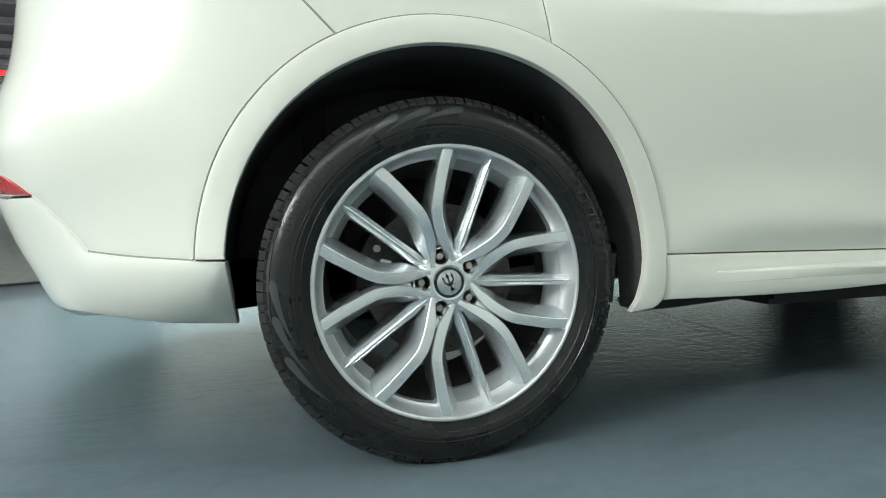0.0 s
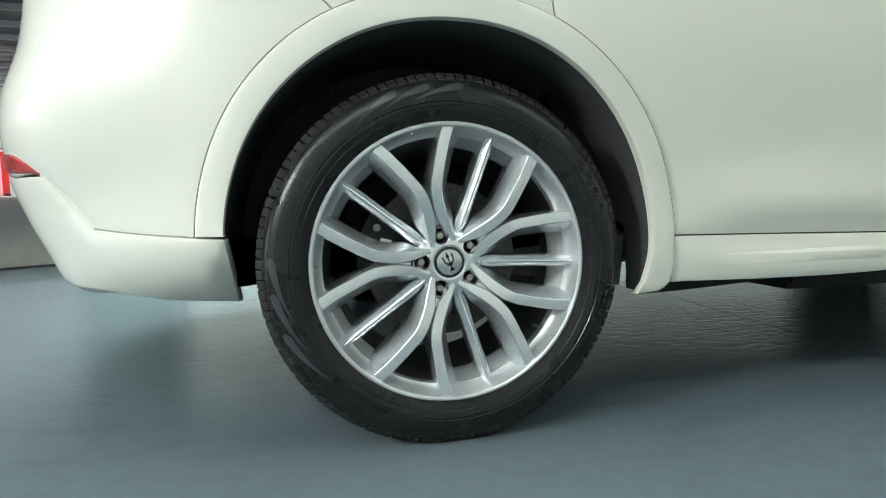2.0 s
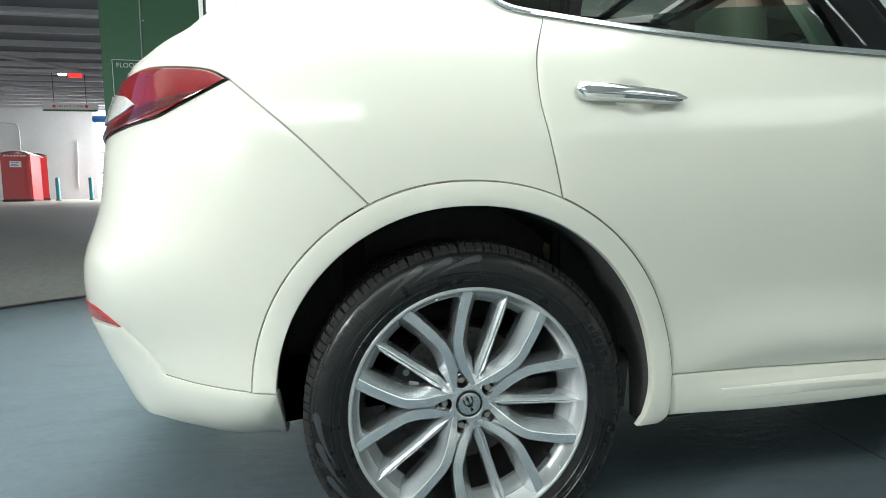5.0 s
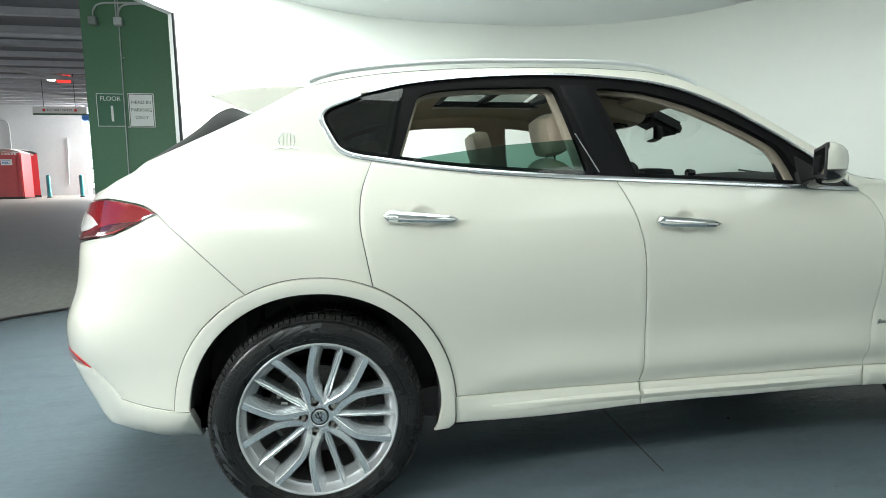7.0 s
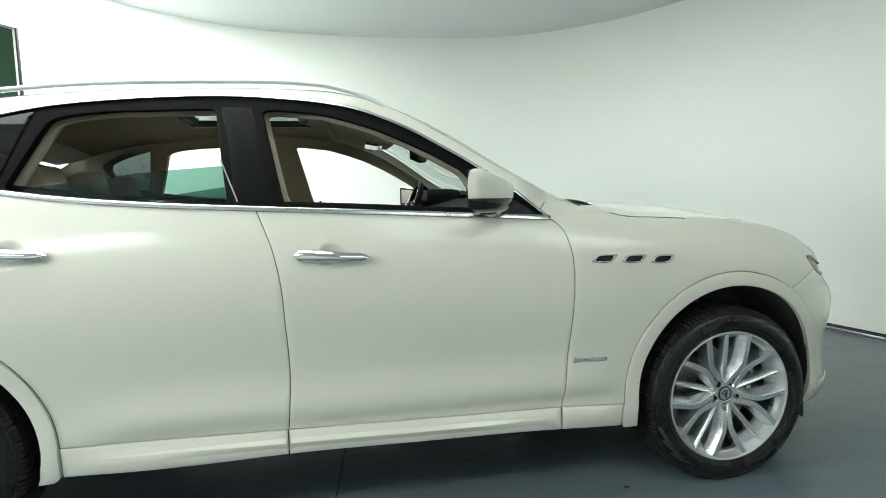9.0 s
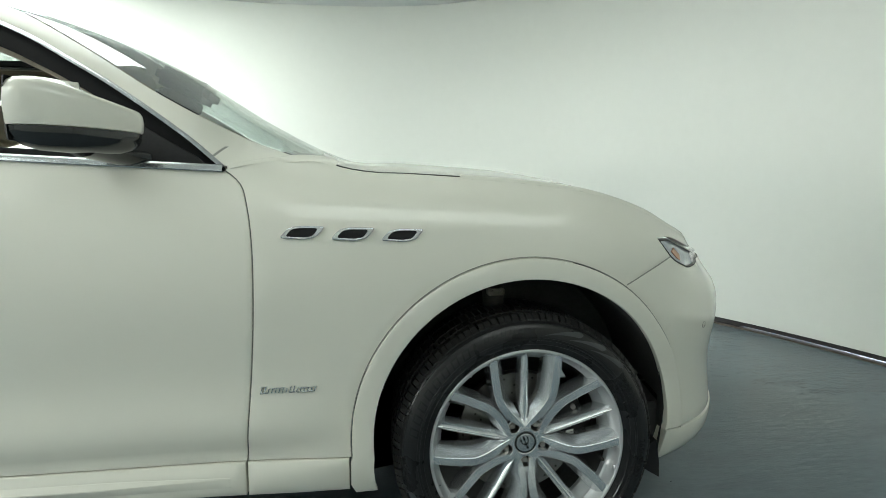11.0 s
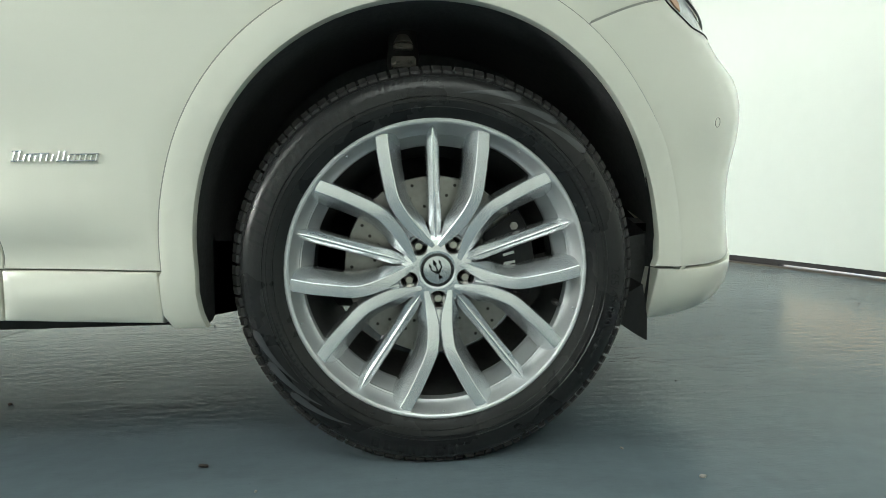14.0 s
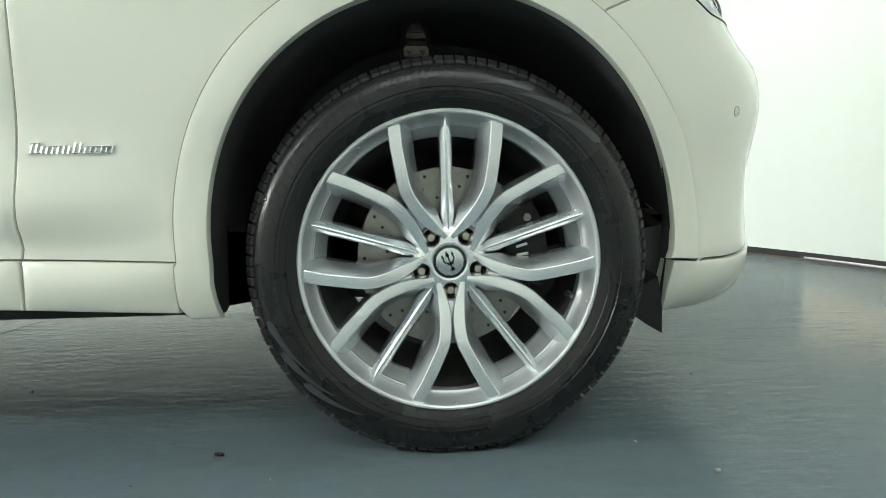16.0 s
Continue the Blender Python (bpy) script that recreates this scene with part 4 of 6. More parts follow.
# door mirror
MIRROR_PLAN = run([(1.858, -0.186), (1.885, -0.192), (1.930, -0.182), (1.985, -0.150), (2.030, -0.105), (2.056, -0.062), (2.062, -0.035), (2.050, -0.022)], 0.015) + run([(2.050, -0.022), (2.0, -0.018), (1.960, -0.024)], 0.02)[1:] + run([(1.960, -0.024), (1.905, -0.110), (1.858, -0.186)], 0.02)[1:-1]


def mirror_shell(levels):
    """Rings of the mirror's plan, shrunk towards its middle; the top slopes down to the front."""
    rows = []
    for z, f in levels:
        row = []
        for x, y in MIRROR_PLAN:
            s = max(0.0, min(1.0, (x - 1.858) / 0.204))
            zz = 1.208 + (z - 1.208) * (1 - 0.45 * s ** 1.6) if z > 1.208 else z
            row.append((1.955 + (x - 1.955) * f, -0.085 + (y + 0.085) * f, zz))
        rows.append(row + [row[0]])
    return rows


skin("mirror_shell", grid("mirror_shell", mirror_shell([(1.209, 0.99), (1.214, 1.0), (1.25, 1.02), (1.28, 1.0), (1.297, 0.95), (1.306, 0.86), (1.311, 0.70), (1.313, 0.45), (1.313, 0.02)]), PAINT, 40), "white door mirror shell")
skin("mirror_underside", grid("mirror_underside", mirror_shell([(1.207, 0.975), (1.195, 0.97), (1.180, 0.92), (1.168, 0.80), (1.160, 0.60), (1.157, 0.02)]), BLACK_GLOSS, 40), "gloss black mirror underside")
skin("mirror_base", tube("mirror_base", run([(1.955, -0.09, 1.172), (1.975, -0.03, 1.165), (2.0, 0.02, 1.158), (2.03, 0.05, 1.155)]), 0.022, BLACK_GLOSS, 12, flat=1.8))
ga, gb = Vector((1.860, -0.183, 0)), Vector((1.957, -0.030, 0))
gn = Vector((-(gb - ga).y, (gb - ga).x, 0)).normalized()
face = rounded([(0.06, 1.186), (0.94, 1.186), (0.94, 1.284), (0.06, 1.298)], 0.02)
for nm, mat, lift, grow in (("mirror_bezel", BLACK_PLASTIC, 0.003, 1.16), ("mirror_glass", CHROME, 0.005, 0.90)):
    ring = [ga + (gb - ga) * (0.5 + (a - 0.5) * grow) + gn * lift + Vector((0, 0, 1.242 + (z - 1.242) * grow)) for a, z in face]
    skin(nm, mesh(nm, [tuple(p) for p in ring] + [tuple(p - gn * 0.006) for p in ring], [tuple(range(len(ring)))] + [(i, (i + 1) % len(ring), len(ring) + (i + 1) % len(ring), len(ring) + i) for i in range(len(ring))], mat, False), "mirror glass" if nm == "mirror_glass" else "")
skin("mirror_foot", panel("mirror_foot", [(1.955, 1.150), (1.965, 1.275), (2.16, 1.160), (2.185, 1.138)], BLACK_PLASTIC, off=0.002, gap=0, edge=0.002, step=0.03))

# emblem and lettering plate as plain shapes
skin("quarter_emblem", ribbon("quarter_emblem", [(-0.081 + 0.028 * math.cos(a), 1.346 + 0.031 * math.sin(a)) for a in np.linspace(0, 2 * math.pi, 33)], 0.0032, 0.003, CHROME), "oval bright emblem")
for dx, z0, z1 in ((-0.013, 1.325, 1.366), (0.0, 1.318, 1.372), (0.013, 1.325, 1.366)):
    skin("emblem_bar", ribbon("emblem_bar", [(-0.081 + dx, z0), (-0.081 + dx, z1)], 0.0022, 0.003, CHROME))
skin("emblem_bar", ribbon("emblem_bar", [(-0.124, 1.315), (-0.081, 1.320), (-0.04, 1.315)], 0.004, 0.004, CHROME))
for i, h in enumerate((1.5, 1.5, 1.0, 1.0, 0.8, 1.0, 1.0, 1.0, 1.5, 1.5, 0.8, 1.0, 0.8, 1.0, 0.8, 1.0)):
    x = 2.302 + 0.0088 * i
    skin("badge_bar", ribbon("badge_bar", [(x, 0.568), (x + 0.0035 * h, 0.568 + 0.011 * h)], 0.0034, 0.005, CHROME))
for a, b, z in ((2.303, 2.319, 0.584), (2.300, 2.319, 0.568), (2.325, 2.361, 0.5795), (2.371, 2.387, 0.568), (2.394, 2.440, 0.5785), (2.391, 2.436, 0.568)):
    skin("badge_bar", ribbon("badge_bar", [(a, z), (b, z + 0.001)], 0.0030, 0.005, CHROME))
skin("parking_sensor", ribbon("parking_sensor", [(3.602 + 0.010 * math.cos(a), 0.652 + 0.010 * math.sin(a)) for a in np.linspace(0, 2 * math.pi, 17)], 0.0014, 0.0006, SEAM_GREY))

# shallow seams between fixed panels; added grey strips set how dark shut lines read
for nm, line in (("bumper_seam", diag), ("bumper_seam", tail_seam), ("nose_seam", seam)):
    skin(nm, ribbon(nm, run(line), 0.007, 0.001, SEAM_GREY, off=0.0020))
for nm, line, w, mat in (("arch_seam", arch(RA, 0.4838, 176, 66), 0.0022, SEAM_GREY), ("arch_seam", arch(RA, 0.4845, 66, 2), 0.0040, DOOR_GAP_GREY), ("arch_seam", arch(FA, 0.4908, 183, -6.5), 0.0024, SEAM_GREY)):
    skin(nm, ribbon(nm, line, w, 0.0008, mat, off=0.0008))
for nm, line in (("door_gap_strip", rear_gap), ("door_gap_strip", mid_gap), ("door_gap_strip", front_gap)):
    skin(nm, ribbon(nm, line, 0.009, 0.001, DOOR_GAP_GREY, off=0.005))
skin("pillar_joint", ribbon("pillar_joint", run([(2.232, 1.136), (2.30, 1.151), (2.36, 1.161), (2.45, 1.169)]), 0.012, 0.0012, PAINT))
skin("wing_seam", ribbon("wing_seam", run([(2.195, 1.163), (2.220, 1.187), (2.250, 1.214)], 0.01), 0.006, 0.0006, SEAM_GREY, off=0.0004))
skin("wing_corner", ribbon("wing_corner", run([(2.37, 1.160), (2.42, 1.163), (2.46, 1.161), (2.50, 1.146)]), 0.022, 0.002, PAINT))

# folded crease along the sill, fading out towards the rear wheel
crease_z = spline([(0.60, 0.361), (0.95, 0.364), (1.22, 0.363), (1.7, 0.358), (2.25, 0.350), (2.52, 0.342)])
for a, b in ((0.62, 1.215), (1.231, 2.22)):
    rows = []
    for x in np.linspace(a, b, int((b - a) / 0.03) + 2):
        g, z = smooth(0.60, 1.25, x) * (1 - smooth(1.9, 2.22, x)), crease_z(x)
        rows.append([(q[0], q[1] - d, q[2]) for q, d in ((body(x, z + 0.004 + 0.006 * g), -0.001), (body(x, z + 0.003 + 0.005 * g), 0.0022), (body(x, z - 0.004 * g), 0.0025 + 0.0065 * g), (body(x, z - 0.002 - 0.005 * g), 0.0025 + 0.0065 * g), (body(x, z - 0.022), 0.0022 + 0.001 * g), (body(x, z - 0.03), -0.001))])
    skin("sill_crease", grid("sill_crease", rows, PAINT, 25))

# far flank
far = Matrix.Translation((0, 2 * YC, 0)) @ Matrix.Diagonal((1, -1, 1, 1))
for ob in list(flank):
    me = ob.data.copy()
    me.transform(far)
    me.flip_normals()
    q = part(ob.name.split(".")[0], me, car, ob.get("label", ""))

# wheel housings, floor pan
for wheel_at in (RA, FA):
    cx, cz = wheel_at
    for k in (0, 1):
        rows = []
        for y in (-1, 0.05, 0.10, 0.22, 0.36):
            rl = 0.4325 + 0.012 * (y > 0.06)
            ends = ((cx - rl - 0.004, 0.272), (cx + rl + 0.004, 0.25)) if cx > 1 else ((cx - rl - 0.006, 0.318), (cx + rl - 0.012, 0.285))
            pts = []
            for x, z in [ends[0]] + arch(wheel_at, rl, 178, 2) + [ends[1]]:
                yy = body(x, z)[1] + 0.003 if y < 0 else max(y, body(x, z)[1] + 0.02)
                pts.append((x, yy if not k else 2 * YC - yy, z))
            rows.append(pts)
        back = [(cx + (p[0] - cx) * 0.01, p[1], cz + (p[2] - cz) * 0.01) for p in rows[-1]]
        part("wheel_liner", grid("wheel_liner", rows + [back], LINER), car)
part("floor_pan", boxes("floor_pan", [((1.78, YC, 0.27), (1.36, 1.30, 0.12)), ((1.5, YC, 0.37), (1.95, 1.62, 0.08)), ((-0.62, YC, 0.44), (0.36, 1.10, 0.10)), ((3.58, YC, 0.36), (0.26, 1.25, 0.14)), ((1.5, YC, 0.33), (3.6, 0.9, 0.08))], BLACK_PLASTIC, 0.02), car)
part("sill_underside", grid("sill_underside", [[(x, 0.02, z), (x, 0.03, z - d), (x, 0.12, z - d), (x, 0.13, z)] for x, z, d in ((0.47, 0.292, 0.018), (0.55, 0.300, 0.024), (0.70, 0.303, 0.018), (0.95, 0.306, 0.002))], BLACK_PLASTIC), car)
flap = [(3.360, 0.285), (3.425, 0.320), (3.436, 0.255), (3.437, 0.203), (3.405, 0.222), (3.372, 0.245)]
part("mud_flap", mesh("mud_flap", [(x, 0.048, z) for x, z in flap] + [(x, 0.24, z + 0.02) for x, z in flap], [tuple(range(6))] + [(i, (i + 1) % 6, 6 + (i + 1) % 6, 6 + i) for i in range(6)], BLACK_PLASTIC, False), car)
for k in (0, 1):
    y = 0.52 if not k else 2 * YC - 0.52
    bm_pts = [(-0.72, y, 0.385), (-0.845, y, 0.380)]
    part("exhaust_tip", tube("exhaust_tip", bm_pts, 0.045, CHROME, 20, cap=False, flat=1.5), car, "oval chrome exhaust tip")

# ---- wheels ----
def pol(r, a, y):
    return Vector((r * math.cos(radians(a)), y, r * math.sin(radians(a))))


def tyre_mesh():
    prof = [(0.262, 0.200), (0.264, -0.010), (0.269, -0.022), (0.2765, -0.0265), (0.280, -0.028), (0.286, -0.033), (0.298, -0.0375), (0.3040, -0.0388), (0.3045, -0.0398), (0.3065, -0.0398), (0.307, -0.0392), (0.322, -0.0395), (0.336, -0.0365), (0.347, -0.0300), (0.354, -0.0225), (0.359, -0.014), (0.3655, 0.0), (0.3700, 0.02), (0.3710, 0.225), (0.362, 0.250), (0.33, 0.270), (0.266, 0.258)]
    me = lathe("tyre", prof, RUBBER, 120, 40)
    for v in me.vertices:
        if v.co.z < -HUB_Z + 0.001:
            v.co.z = -HUB_Z + 0.001
    return me


def tread_mesh():
    """Shoulder blocks and ribs, cut by sipes."""
    verts, faces = [], []
    n = 118
    for row, (y0, y1, r0, r1, sh) in enumerate(((-0.022, 0.024, 0.3590, 0.3725, 0.0), (0.031, 0.068, 0.3735, 0.3745, 0.5), (0.075, 0.145, 0.3748, 0.3750, 0.2), (0.152, 0.195, 0.3745, 0.3735, 0.6), (0.201, 0.238, 0.3725, 0.359, 0.1))):
        for k in range(n):
            a0 = 2 * math.pi * (k + sh) / n
            a1 = a0 + 2 * math.pi / n * (0.84 if k % 3 else 0.70)
            s = len(verts)
            for a in (a0, (a0 + a1) / 2, a1):
                for y, r in ((y0, r0), (y0 * 0.6 + y1 * 0.4, max(r0, r1) - 0.0008 if row in (0, 4) else r0), (y1, r1)):
                    for rr in (r - 0.010, r):
                        x, z = rr * math.cos(a), rr * math.sin(a)
                        verts.append((x, y, max(z, -HUB_Z)))
            def ix(i, j, k2):
                return s + i * 6 + j * 2 + k2
            for i in range(2):
                for j in range(2):
                    faces.append((ix(i, j, 1), ix(i + 1, j, 1), ix(i + 1, j + 1, 1), ix(i, j + 1, 1)))
                faces.append((ix(i, 0, 0), ix(i, 0, 1), ix(i + 1, 0, 1), ix(i + 1, 0, 0)))
                faces.append((ix(i, 2, 0), ix(i, 2, 1), ix(i + 1, 2, 1), ix(i + 1, 2, 0)))
                faces.append((ix(0, i, 0), ix(0, i, 1), ix(0, i + 1, 1), ix(0, i + 1, 0)))
                faces.append((ix(2, i, 0), ix(2, i, 1), ix(2, i + 1, 1), ix(2, i + 1, 0)))
    me = bpy.data.meshes.new("tread")
    me.from_pydata(verts, [], faces)
    bm = bmesh.new()
    bm.from_mesh(me)
    bmesh.ops.recalc_face_normals(bm, faces=bm.faces)
    return finish(bm, me, RUBBER_TREAD, True, 30)


def beam(name, stations, mat):
    """A spoke: stations of (radius, angle, face depth, half width, bevel towards the fin, root depth, side)."""
    cen = [pol(r, a, 0) for r, a, *_ in stations]
    rows = []
    for i, (r, a, y, w, bev, yb, side) in enumerate(stations):
        d = (cen[min(i + 1, len(cen) - 1)] - cen[max(i - 1, 0)]).normalized()
        nrm = Vector((-d.z, 0, d.x)) * side
        depth = yb - y
        prof = [(w + 0.005, yb), (w + 0.0025, y + depth * 0.5), (w + 0.0008, y + 0.0035), (w - 0.0006, y + 0.0008), (w * 0.4, y + 0.0006), (-w * 0.4, y + 0.0003), (-w + 0.0006, y + 0.0004),
                (-w - 0.0008, y + 0.0014), (-w - bev * 0.5, y + depth * 0.26), (-w - bev * 0.94, y + depth * 0.54), (-w - bev - 0.0012, y + depth * 0.62), (-w - bev - 0.003, yb)]
        rows.append([tuple(cen[i] + nrm * o + Vector((0, q, 0))) for o, q in prof])
    end = rows[-1]
    mid = [sum(p[k] for p in end) / len(end) for k in range(3)]
    out = pol(0.009, stations[-1][1], 0.004)
    rows.append([tuple(Vector(p) + out * (1.0 if k in range(2, 9) else 0.3)) for k, p in enumerate(end)])
    return grid(name, rows, mat, 13)


def ridge_beam(name, stations, mat):
    """A fin with a rounded ridge and sloping flanks: (radius, depth, half ridge, half width, root depth)."""
    rows = []
    for r, y, w, wb, yb in stations:
        d = min(0.013, (yb - y) * 0.5)
        half = [(wb + 0.0015, yb), (wb, y + d), (wb * 0.93, y + d * 0.85), (w + (wb - w) * 0.35, y + d * 0.34), (w, y + 0.0016), (w * 0.5, y + 0.0004)]
        rows.append([(r, q, o) for o, q in half + [(0, y)] + [(-o, q) for o, q in half[::-1]]])
    return grid(name, rows, mat, 34)


def dense_stations(st, n=28, rounds=3):
    """Fills in the stations of a spoke; a few rounds of averaging soften its bends."""
    t = list(range(len(st)))
    rows = [[float(np.interp(i * (len(st) - 1) / n, t, c)) for c in zip(*st)] for i in range(n + 1)]
    for _ in range(rounds):
        rows = [rows[0]] + [[(a + 2 * b + c) / 4 for a, b, c in zip(rows[i - 1], rows[i], rows[i + 1])] for i in range(1, n)] + [rows[-1]]
    return [tuple(r) for r in rows]


SPOKE_A = dense_stations([(r, a, y, w, bev, yb, 1.0) for r, a, y, w, bev, yb in (
    (0.045, 7.0, 0.0034, 0.0048, 0.001, 0.012), (0.0535, 13.5, 0.0024, 0.0056, 0.002, 0.014), (0.0650, 20.5, 0.0008, 0.0072, 0.005, 0.018), (0.0823, 26.0, -0.003, 0.0094, 0.014, 0.036), (0.0970, 28.6, -0.006, 0.0102, 0.0165, 0.046),
    (0.1127, 29.8, -0.009, 0.0104, 0.015, 0.050), (0.130, 30.2, -0.0120, 0.0104, 0.0165, 0.052), (0.1525, 29.9, -0.0152, 0.0104, 0.017, 0.052), (0.188, 26.1, -0.0185, 0.0104, 0.018, 0.050),
    (0.222, 23.4, -0.0208, 0.0104, 0.019, 0.046), (0.267, 20.2, -0.0240, 0.0107, 0.021, 0.034))], 44)
SPOKE_B = [(r, -a, y, w, bev, yb, -1.0) for r, a, y, w, bev, yb, side in SPOKE_A]
FIN = dense_stations([(0.052, 0.009, 0.0006, 0.002, 0.018), (0.060, 0.007, 0.0016, 0.006, 0.026), (0.074, 0.005, 0.0024, 0.0115, 0.040), (0.092, 0.002, 0.0028, 0.0125, 0.048), (0.13, -0.004, 0.0030, 0.0112, 0.052), (0.19, -0.010, 0.0030, 0.0112, 0.050), (0.235, -0.0145, 0.0030, 0.0118, 0.044), (0.256, -0.0165, 0.0022, 0.0105, 0.030), (0.2655, -0.0165, 0.0008, 0.0040, 0.010)], 24)

WHEEL_MESH = {}
WHEEL_MESH["barrel"] = lathe("wheel", [(0.2755, -0.008), (0.2768, -0.020), (0.2760, -0.0275), (0.2735, -0.0300), (0.2700, -0.0298), (0.2672, -0.0275), (0.2660, -0.0225), (0.2640, -0.0130), (0.2600, -0.002), (0.2565, 0.004), (0.2540, 0.0065), (0.2515, 0.0085), (0.2508, 0.011), (0.2515, 0.030)], ALLOY_RIM, 120, 34)
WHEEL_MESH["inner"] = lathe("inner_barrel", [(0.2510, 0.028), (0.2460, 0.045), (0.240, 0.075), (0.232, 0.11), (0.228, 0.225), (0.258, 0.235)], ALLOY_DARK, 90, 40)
POCKET = [(0.2545, 0.0050), (0.2520, 0.0110), (0.2470, 0.0210), (0.2410, 0.034), (0.2375, 0.0415), (0.2358, 0.0445), (0.2350, 0.047), (0.2356, 0.060)]
WHEEL_MESH["pocket"] = grid("rim_pocket", [[tuple(pol(r, -21 + 42 * k / 20, y)) for k in range(21)] for r, y in POCKET], ALLOY_RIM, 34)
WHEEL_MESH["tyre"] = tyre_mesh()
WHEEL_MESH["tread"] = tread_mesh()
WHEEL_MESH["spoke_a"], WHEEL_MESH["spoke_b"], WHEEL_MESH["fin"] = beam("spoke", SPOKE_A, ALLOY), beam("spoke", SPOKE_B, ALLOY), ridge_beam("fin", FIN, ALLOY)


def hub_mesh():
    """The hub's face, dished towards the cap, cut out round five nuts."""
    seg, radii = 360, [0.0296 + 0.0012 * k for k in range(41)]
    prof = spline([(0.028, 0.009), (0.0302, 0.0055), (0.033, 0.0042), (0.040, 0.0040), (0.050, 0.0052), (0.060, 0.0085), (0.068, 0.014), (0.076, 0.027), (0.085, 0.036), (0.101, 0.044)])
    verts, faces, gone = [], [], []
    for r in radii:
        for k in range(seg):
            a = 360 * k / seg
            d = min(abs((a - 54 - 72 * q + 180) % 360 - 180) for q in range(5))
            gone.append(math.hypot(r * math.sin(radians(d)), r * math.cos(radians(d)) - 0.0560) < 0.0170)
            verts.append((r * math.cos(radians(a)), prof(r), r * math.sin(radians(a))))
    for i in range(len(radii) - 1):
        for k in range(seg):
            f = (i * seg + k, i * seg + (k + 1) % seg, (i + 1) * seg + (k + 1) % seg, (i + 1) * seg + k)
            if not any(gone[q] for q in f):
                faces.append(f)
    return mesh("hub", verts, faces, ALLOY, True, 35)


WHEEL_MESH["hub"] = hub_mesh()
WEB = [(0.076, 0.0100), (0.085, 0.0075), (0.097, 0.0060), (0.110, 0.0050), (0.122, 0.0045), (0.1245, 0.0055), (0.1255, 0.009), (0.1258, 0.05)]
WHEEL_MESH["web"] = grid("web", [[(r, y + 0.003 * (1 - abs(j - 5) / 5), -0.014 + 0.028 * j / 10) for j in range(11)] for r, y in WEB], ALLOY, 30)
SOCKET = [(0.0192, 0.0072), (0.0182, 0.0046), (0.0172, 0.0040), (0.0163, 0.0048), (0.0160, 0.0068)]
WHEEL_MESH["socket_lip"] = lathe("nut_seat", SOCKET, ALLOY, 40, 60)
WHEEL_MESH["socket"] = lathe("nut_well", [(0.0160, 0.0066), (0.0154, 0.012), (0.0148, 0.034), (0.0, 0.034)], RUST, 32, 40)
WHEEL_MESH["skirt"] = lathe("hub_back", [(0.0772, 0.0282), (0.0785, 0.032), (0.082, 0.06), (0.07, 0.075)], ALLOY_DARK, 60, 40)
WHEEL_MESH["cap"] = lathe("centre_cap", [(0.0, 0.0020), (0.022, 0.0022), (0.0262, 0.0032), (0.0268, 0.006)], SATIN, 48)
WHEEL_MESH["cap_ring"] = lathe("cap_ring", [(0.0266, 0.0042), (0.0272, 0.0012), (0.0292, 0.0014), (0.0302, 0.0062)], BLACK_GLOSS, 48)
nut = bmesh.new()
bmesh.ops.create_cone(nut, cap_ends=True, segments=6, radius1=0.0094, radius2=0.0078, depth=0.022, matrix=Matrix.Rotation(radians(90), 4, "X"))
bmesh.ops.bevel(nut, geom=nut.edges[:], offset=0.001, segments=1, affect="EDGES")
WHEEL_MESH["nut"] = finish(nut, bpy.data.meshes.new("wheel_nut"), NUT, True, 30)
WHEEL_MESH["valve"] = tube("valve", [(0, 0.035, 0), (0, 0.012, 0), (0, 0.008, 0)], [0.006, 0.005, 0.0035], ALLOY_DARK, 10)
WHEEL_MESH["notch"] = boxes("rim_notch", [((0, 0, 0), (0.010, 0.004, 0.004))], ALLOY, 0.001)


def mark(name, r0, r1, a0, a1, y0, y1, lean, mat):
    """A raised patch on the sidewall between two radii and two angles."""
    rows = []
    for i in range(7):
        s = i / 6
        row = []
        for j in range(4):
            q = j / 3
            r = r0 + (r1 - r0) * q
            a = a0 + (a1 - a0) * s + lean * q
            row.append(tuple(pol(r, a, side_y(r) - 0.0011)))
        rows.append(row)
    return rows


side_y = spline([(0.280, -0.028), (0.286, -0.033), (0.298, -0.0375), (0.307, -0.0393), (0.322, -0.0395), (0.336, -0.0365), (0.347, -0.0300), (0.354, -0.0225), (0.359, -0.014)])


def marks_mesh(name, items, mat):
    verts, faces = [], []
    for it in items:
        rows = mark(name, *it, 0, 0, 0, mat) if len(it) == 4 else mark(name, *it[:4], 0, 0, it[4], mat)
        s, w = len(verts), 4
        verts += [p for r in rows for p in r]
        faces += [(s + i * w + j, s + i * w + j + 1, s + (i + 1) * w + j + 1, s + (i + 1) * w + j) for i in range(len(rows) - 1) for j in range(w - 1)]
    return mesh(name, verts, faces, mat)


def bent_words(name, text, size, r, a_mid, mat, flip=1):
    """Lettering bent round the tyre's sidewall."""
    me = words(name, text, size, mat, 0.0006)
    for v in me.vertices:
        rr = r + v.co.z * flip
        a = radians(a_mid) - flip * v.co.x / r
        v.co = (rr * math.cos(a), side_y(rr) - 0.0008 + min(0, v.co.y), rr * math.sin(a))
    return me


